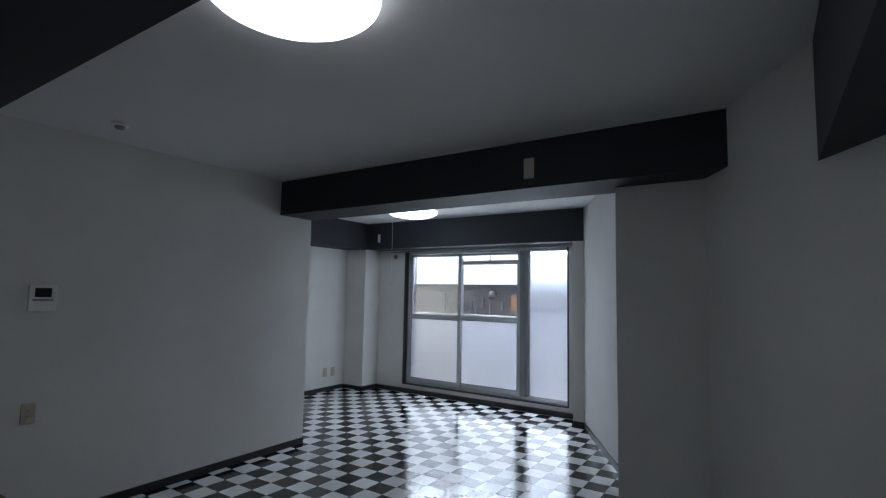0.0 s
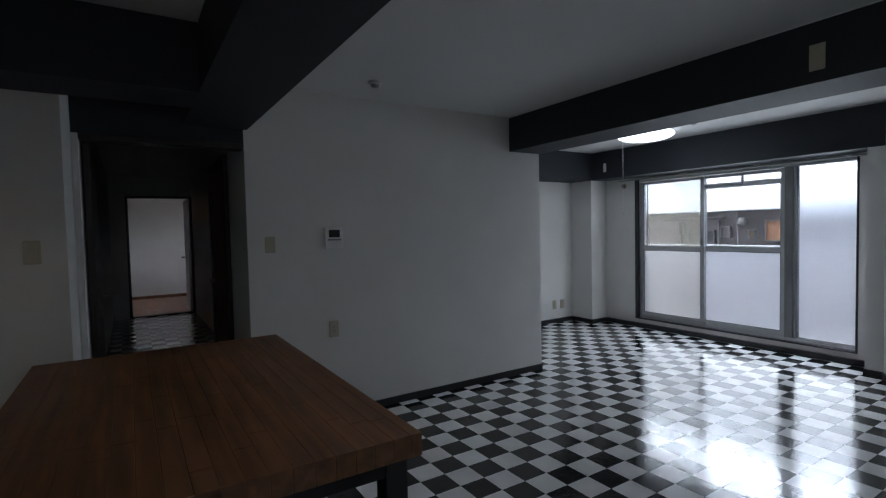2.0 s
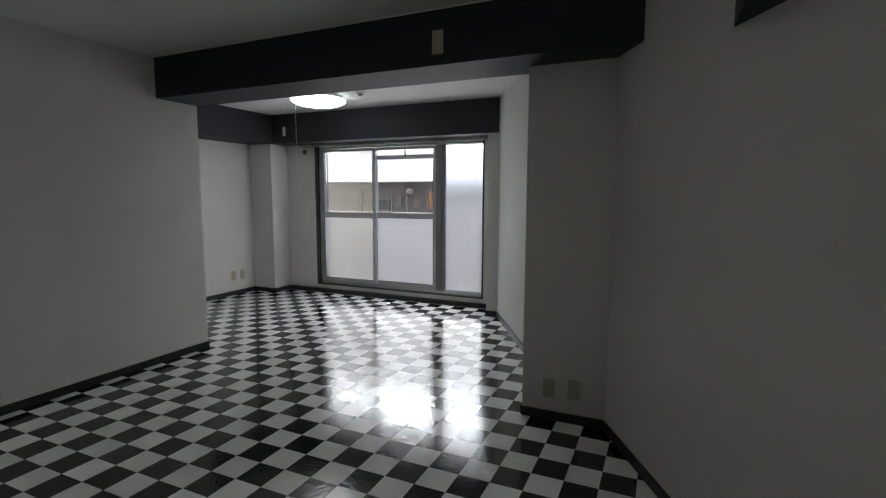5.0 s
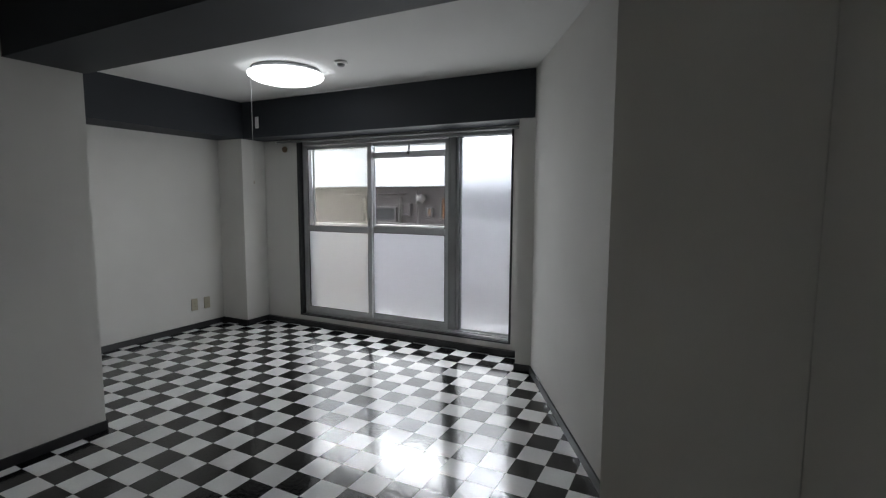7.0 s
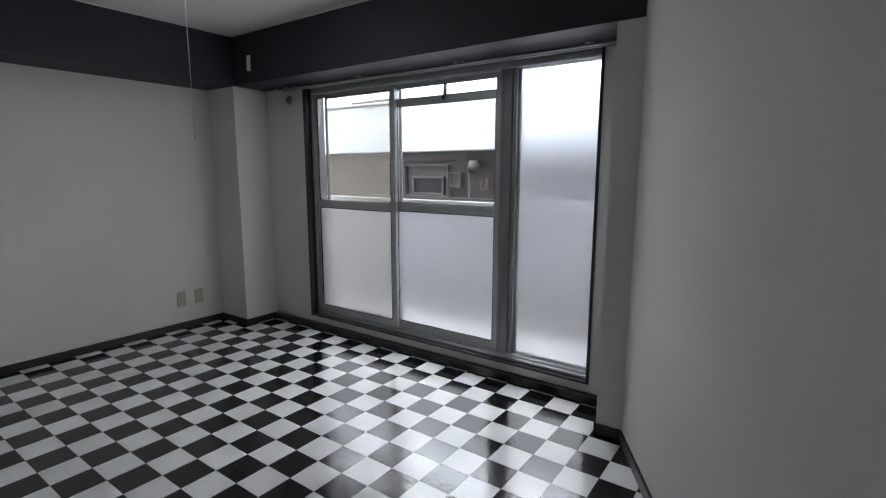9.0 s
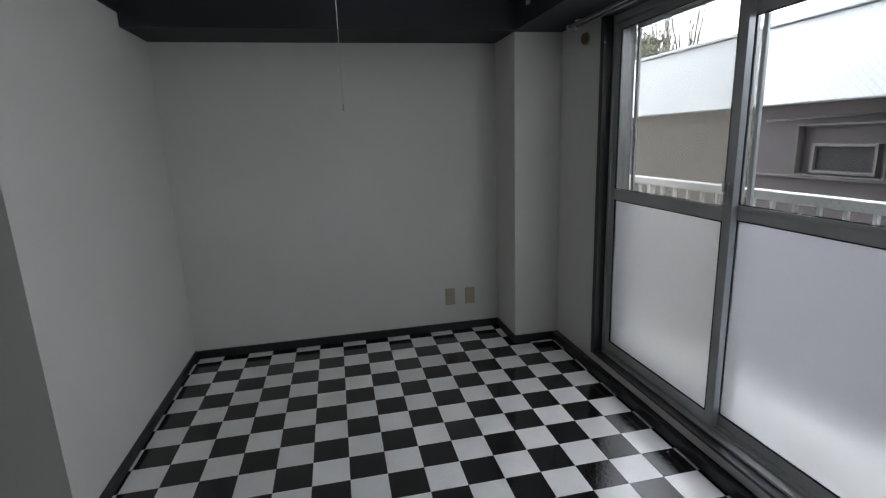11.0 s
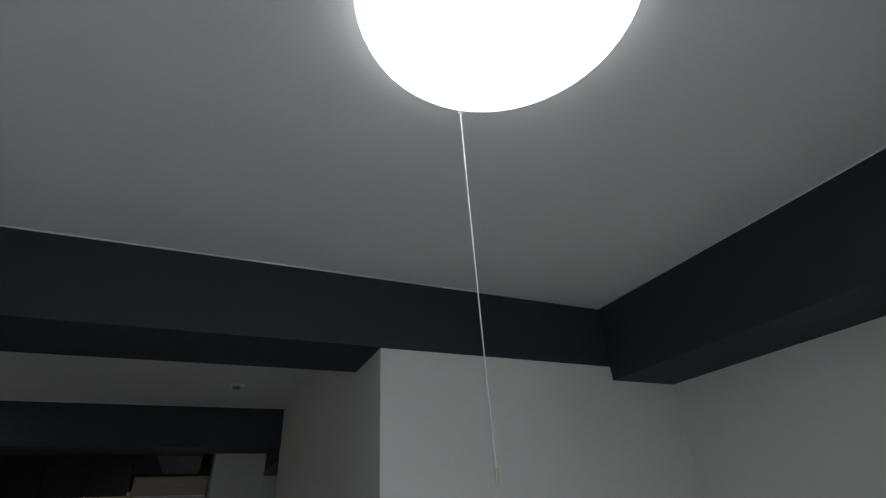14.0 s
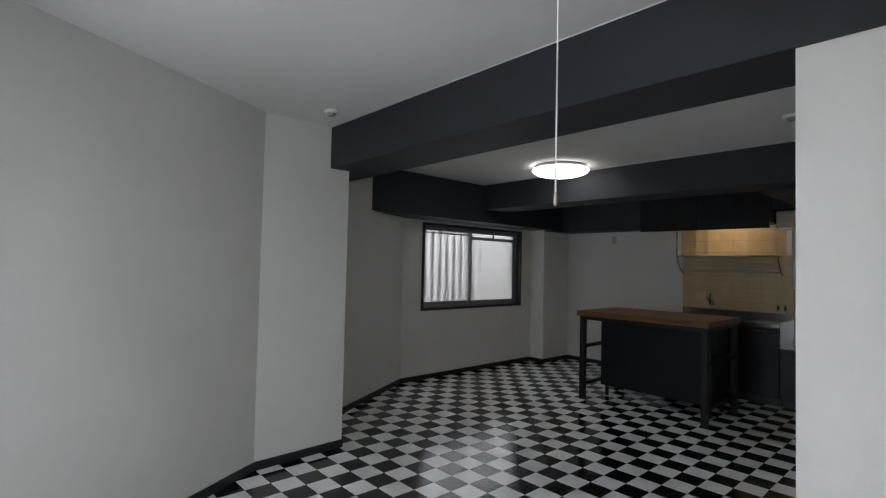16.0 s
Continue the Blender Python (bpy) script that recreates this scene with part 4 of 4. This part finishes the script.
# ---- outside ----
setting("balcony_floor", B(-6.5, 3.5, 4.86, 5.45, -0.25, -0.06), CONCRETE, "grey concrete balcony floor", "balcony")
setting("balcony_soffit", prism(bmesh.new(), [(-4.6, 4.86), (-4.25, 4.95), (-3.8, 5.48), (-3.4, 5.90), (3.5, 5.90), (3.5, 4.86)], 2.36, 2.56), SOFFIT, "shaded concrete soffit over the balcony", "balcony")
rl = thing("balcony_rail", (-1.5, 5.33, -0.06), "white painted balcony railing with upright bars", "railing")
part("handrail", box(bmesh.new(), -6.4, 3.4, 5.30, 5.36, 1.09, 1.14, 0.008), RAILWHITE, rl)
part("bottom_rail", box(bmesh.new(), -6.4, 3.4, 5.315, 5.345, 0.03, 0.06, 0.004), RAILWHITE, rl)
for k in range(78):
    x = -6.35 + k * 0.125
    part("baluster", B(x - 0.009, x + 0.009, 5.321, 5.339, 0.06, 1.09), RAILWHITE, rl)
for x in (-6.38, -3.1, 0.1, 3.35):
    part("post", box(bmesh.new(), x - 0.02, x + 0.02, 5.31, 5.35, -0.06, 1.09, 0.003), RAILWHITE, rl)
setting("ground", B(-400, 400, -400, 400, -3.2, -3.0), ASPHALT, "grey street and ground far below", "ground")

FY = 6.75
nb = thing("neighbour_building", (-4, FY, -3.0), "low neighbouring building with a white parapet", "building", kind="structure")
part("dark_wall", B(-22, 9, FY + 0.02, FY + 5.6, -3.0, 1.618), DUSK, nb, "dark brown grey wall")
part("parapet", box(bmesh.new(), -22, 9, FY - 0.12, FY + 5.7, 1.62, 2.21, 0.01), PARAPET, nb, "white parapet")
part("coping", box(bmesh.new(), -22.05, 9.05, FY - 0.15, FY + 5.75, 2.211, 2.24, 0.006), ALU, nb)


def nb_window(x0, x1, z0, z1, mat, label):
    w = part("window", framed(bmesh.new(), x0, x1, z0, z1, FY - 0.03, FY + 0.03, 0.022), FRAMEGREY, nb, label)
    part("pane", B(x0 + 0.022, x1 - 0.022, FY - 0.004, FY + 0.004, z0 + 0.022, z1 - 0.022), mat, w)


nb_window(-3.157, -2.678, 1.10, 1.32, NB_GLASS, "dark window in a grey frame")
part("alcove_frame", framed(bmesh.new(), -3.278, -2.602, 1.076, 1.463, FY - 0.05, FY + 0.018, 0.012), FRAMEGREY, nb)
nb_window(-2.593, -2.433, 1.195, 1.374, DUSK, "small boarded window")
nb_window(-2.158, -2.064, 1.178, 1.318, BROWN_DOOR, "small window with brown boards behind")
nb_window(-1.93, -1.66, 1.14, 1.47, BROWN_DOOR, "window with brown boards behind")
nb_window(-1.45, -1.05, 1.08, 1.42, NB_GLASS, "dark window in a grey frame")
nb_window(0.2, 1.0, 0.9, 1.36, NB_GLASS, "dark window in a grey frame")
part("vent_hood", tube(bmesh.new(), [(-2.24, FY + 0.02, 1.46), (-2.24, FY - 0.05, 1.46), (-2.24, FY - 0.09, 1.38)], [0.055, 0.065, 0.05], 16), FRAMEGREY, nb, "round metal vent hood")
part("ledge", box(bmesh.new(), -3.9, 0.5, FY - 0.04, FY + 0.018, 1.055, 1.075, 0.004), FRAMEGREY, nb)
part("pipe", tube(bmesh.new(), [(-2.31, FY - 0.02, -2.9), (-2.31, FY - 0.02, 1.60)], 0.014, 10), DUSK, nb)
part("pipe", tube(bmesh.new(), [(-3.6, FY - 0.02, 1.50), (-2.5, FY - 0.02, 1.52)], 0.010, 8), DUSK, nb)

hs = thing("far_house", (-20, 25, -3), "far house with a low brown roof", "house")
part("wall", B(-20.3, -17.6, 23.2, 28, -3.0, 5.13), PARAPET, hs)
part("roof_slab", prism(bmesh.new(), [(-20.7, 22.8), (-17.3, 22.8), (-17.3, 28.4), (-20.7, 28.4)], 5.13, 5.25), ROOF, hs)
bm = bmesh.new()
v = [bm.verts.new(p) for p in ((-20.6, 22.9, 5.25), (-17.4, 22.9, 5.25), (-17.4, 28.3, 5.25), (-20.6, 28.3, 5.25), (-19.6, 25.6, 5.85), (-18.4, 25.6, 5.85))]
for f in ((0, 1, 5, 4), (1, 2, 5), (2, 3, 4, 5), (3, 0, 4)):
    bm.faces.new([v[i] for i in f])
part("roof", bm, ROOF, hs)
for x in (-19.6, -18.3):
    part("window", box(bmesh.new(), x - 0.5, x + 0.5, 23.13, 23.19, 3.7, 4.9, 0.01), SCREEN, hs)
ow = thing("side_building", (4, -2, -3), "plain grey wall of the building close beside", "building", kind="structure")
part("wall", B(3.30, 4.3, -9, 3.0, -3.0, 4.6), SIDE, ow)
# unseen wall, added to cut the daylight at the small kitchen window
ow = thing("side_building", (-2, -5, -3), "unseen plain grey wall added behind to dim the kitchen window", "building", kind="structure")
part("wall", B(-8, 3.25, -4.6, -3.6, -3.0, 5.0), SIDE, ow)


def tree(x, y, z0, h, spread, leafy, seed, label):
    r = random.Random(seed)
    t = thing("tree", (x, y, z0), label, "tree", "trees beyond the parapet")
    bm = tube(bmesh.new(), [(x, y, z0), (x + 0.1, y, z0 + h * 0.3), (x, y + 0.1, z0 + h * 0.55)], [0.22, 0.17, 0.12], 9)
    tips = []
    for k in range(30 if not leafy else 10):
        a, zz = r.uniform(0, 6.28), z0 + h * r.uniform(0.3, 0.55)
        p = Vector((x, y, zz))
        d = Vector((math.cos(a) * spread * r.uniform(0.4, 1), math.sin(a) * spread * r.uniform(0.4, 1), h * r.uniform(0.25, 0.5)))
        q = p + d
        mid = p + d * 0.5 + Vector((0, 0, 0.15 * h * r.random()))
        tube(bm, [p, mid, q], [0.05, 0.03, 0.008], 6)
        tips += [mid, q]
        for _ in range(12):
            s = p + d * r.uniform(0.4, 1)
            e = s + Vector((r.uniform(-1, 1), r.uniform(-1, 1), r.uniform(0.2, 1))) * spread * 0.35
            tube(bm, [s, (s + e) / 2 + Vector((0, 0, 0.05)), e], [0.014, 0.009, 0.004], 4, False)
            tips.append(e)
    part("trunk", bm, BARK, t)
    if leafy:
        vs, fs = [], []
        for p in tips:
            for _ in range(420):
                c = p + Vector((r.gauss(0, 0.33), r.gauss(0, 0.33), r.gauss(0, 0.28)))
                u = Vector((r.uniform(-1, 1), r.uniform(-1, 1), r.uniform(-1, 1))).normalized() * r.uniform(0.035, 0.075)
                w = u.orthogonal().normalized() * u.length * 0.55
                i = len(vs)
                vs += [c - u, c + w, c + u, c - w]
                fs.append((i, i + 1, i + 2, i + 3))
        me = bpy.data.meshes.new("crown")
        me.from_pydata([v - Vector((x, y, z0)) for v in vs], [], fs)
        me.materials.append(LEAF)
        o = new("crown", me)
        o.parent = t
    return t


tree(-13.3, 11.2, -3, 7.0, 0.9, True, 3, "dull leafy evergreen tree beyond the parapet")
tree(-14.3, 10.8, -3, 7.2, 0.9, True, 8, "dull leafy evergreen tree beyond the parapet")
tree(-15.4, 10.6, -3, 7.3, 0.9, True, 11, "dull leafy evergreen tree beyond the parapet")
tree(-15.2, 13.6, -3, 8.3, 0.9, False, 5, "bare leafless winter tree beyond the parapet")
tree(-14.4, 13.4, -3, 8.6, 0.8, False, 6, "bare leafless winter tree beyond the parapet")
tree(-13.7, 13.7, -3, 8.2, 0.8, False, 9, "bare leafless winter tree beyond the parapet")

# ---- floor tiles ----
ROOM = [(AX, AY), (WX, AY), (WX, CY1), (AX - 0.2, CY1), (AX - 0.2, CN), (CX, CN), (CX, CY0 - 0.04), (WX, CY0 - 0.04), (WX, SY), (2.21, SY), (EX, -2.13), E_BEND, P_OUT, P_CORNER, P_IN, N_BEND, (0.02, 4.34), (0.02, WN), (-3.165, WN), (-3.165, 4.345), (AX, 4.345)]


def inside(x, y):
    c = False
    for (ax, ay), (bx, by) in zip(ROOM, ROOM[1:] + ROOM[:1]):
        if (ay > y) != (by > y) and x < (bx - ax) * (y - ay) / (by - ay) + ax:
            c = not c
    return c


floor = tagged(mesh_object("floor", B(-0.02, 0.02, -0.02, 0.02, -0.004, -0.003), JOINT), "glossy black and white chequered tile floor", "floor", kind="structure")
tile_meshes = []
for mat in (BLACK_TILE, WHITE_TILE):
    bm = bmesh.new()
    h, c = T / 2 - 0.0003, 0.0008
    lo = [bm.verts.new((sx * h, sy * h, -0.0012)) for sx, sy in ((-1, -1), (1, -1), (1, 1), (-1, 1))]
    hi = [bm.verts.new((sx * (h - c), sy * (h - c), 0.0)) for sx, sy in ((-1, -1), (1, -1), (1, 1), (-1, 1))]
    bm.faces.new(hi)
    for k in range(4):
        bm.faces.new((lo[k], lo[(k + 1) % 4], hi[(k + 1) % 4], hi[k]))
    me = bpy.data.meshes.new("tile")
    bm.to_mesh(me)
    bm.free()
    me.materials.append(mat)
    tile_meshes.append(me)
cells = []
for i in range(-53, 17):
    for j in range(-18, 30):
        x, y = (i + 0.5) * T, (j + 0.5) * T
        e = T * 0.52
        if any(inside(x + a * e, y + b * e) for a in (-1, 0, 1) for b in (-1, 0, 1)):
            cells.append((i, j, x, y))
near = {c[:2] for c in sorted(cells, key=lambda c: (abs(c[2] + 0.6) / 1.5) ** 2 + (abs(c[3] - 2.6) / 1.7) ** 2)[:300]}
rest = (([], []), ([], []))
for i, j, x, y in cells:
    odd = (i + j) % 2
    if (i, j) in near:
        o = new("tile", tile_meshes[odd])
        o.parent, o.location = floor, (x, y, rnd.uniform(-0.0002, 0.0))
    else:
        vs, fs = rest[odd]
        n = len(vs)
        vs += [(x + v.co.x, y + v.co.y, v.co.z) for v in tile_meshes[odd].vertices]
        fs += [tuple(n + k for k in p.vertices) for p in tile_meshes[odd].polygons]
for odd, nm in ((0, "black_tiles"), (1, "white_tiles")):
    me = bpy.data.meshes.new(nm)
    me.from_pydata(rest[odd][0], [], rest[odd][1])
    me.materials.append((BLACK_TILE, WHITE_TILE)[odd])
    o = new(nm, me)
    o.parent = floor
    o["kind"] = "stuff"
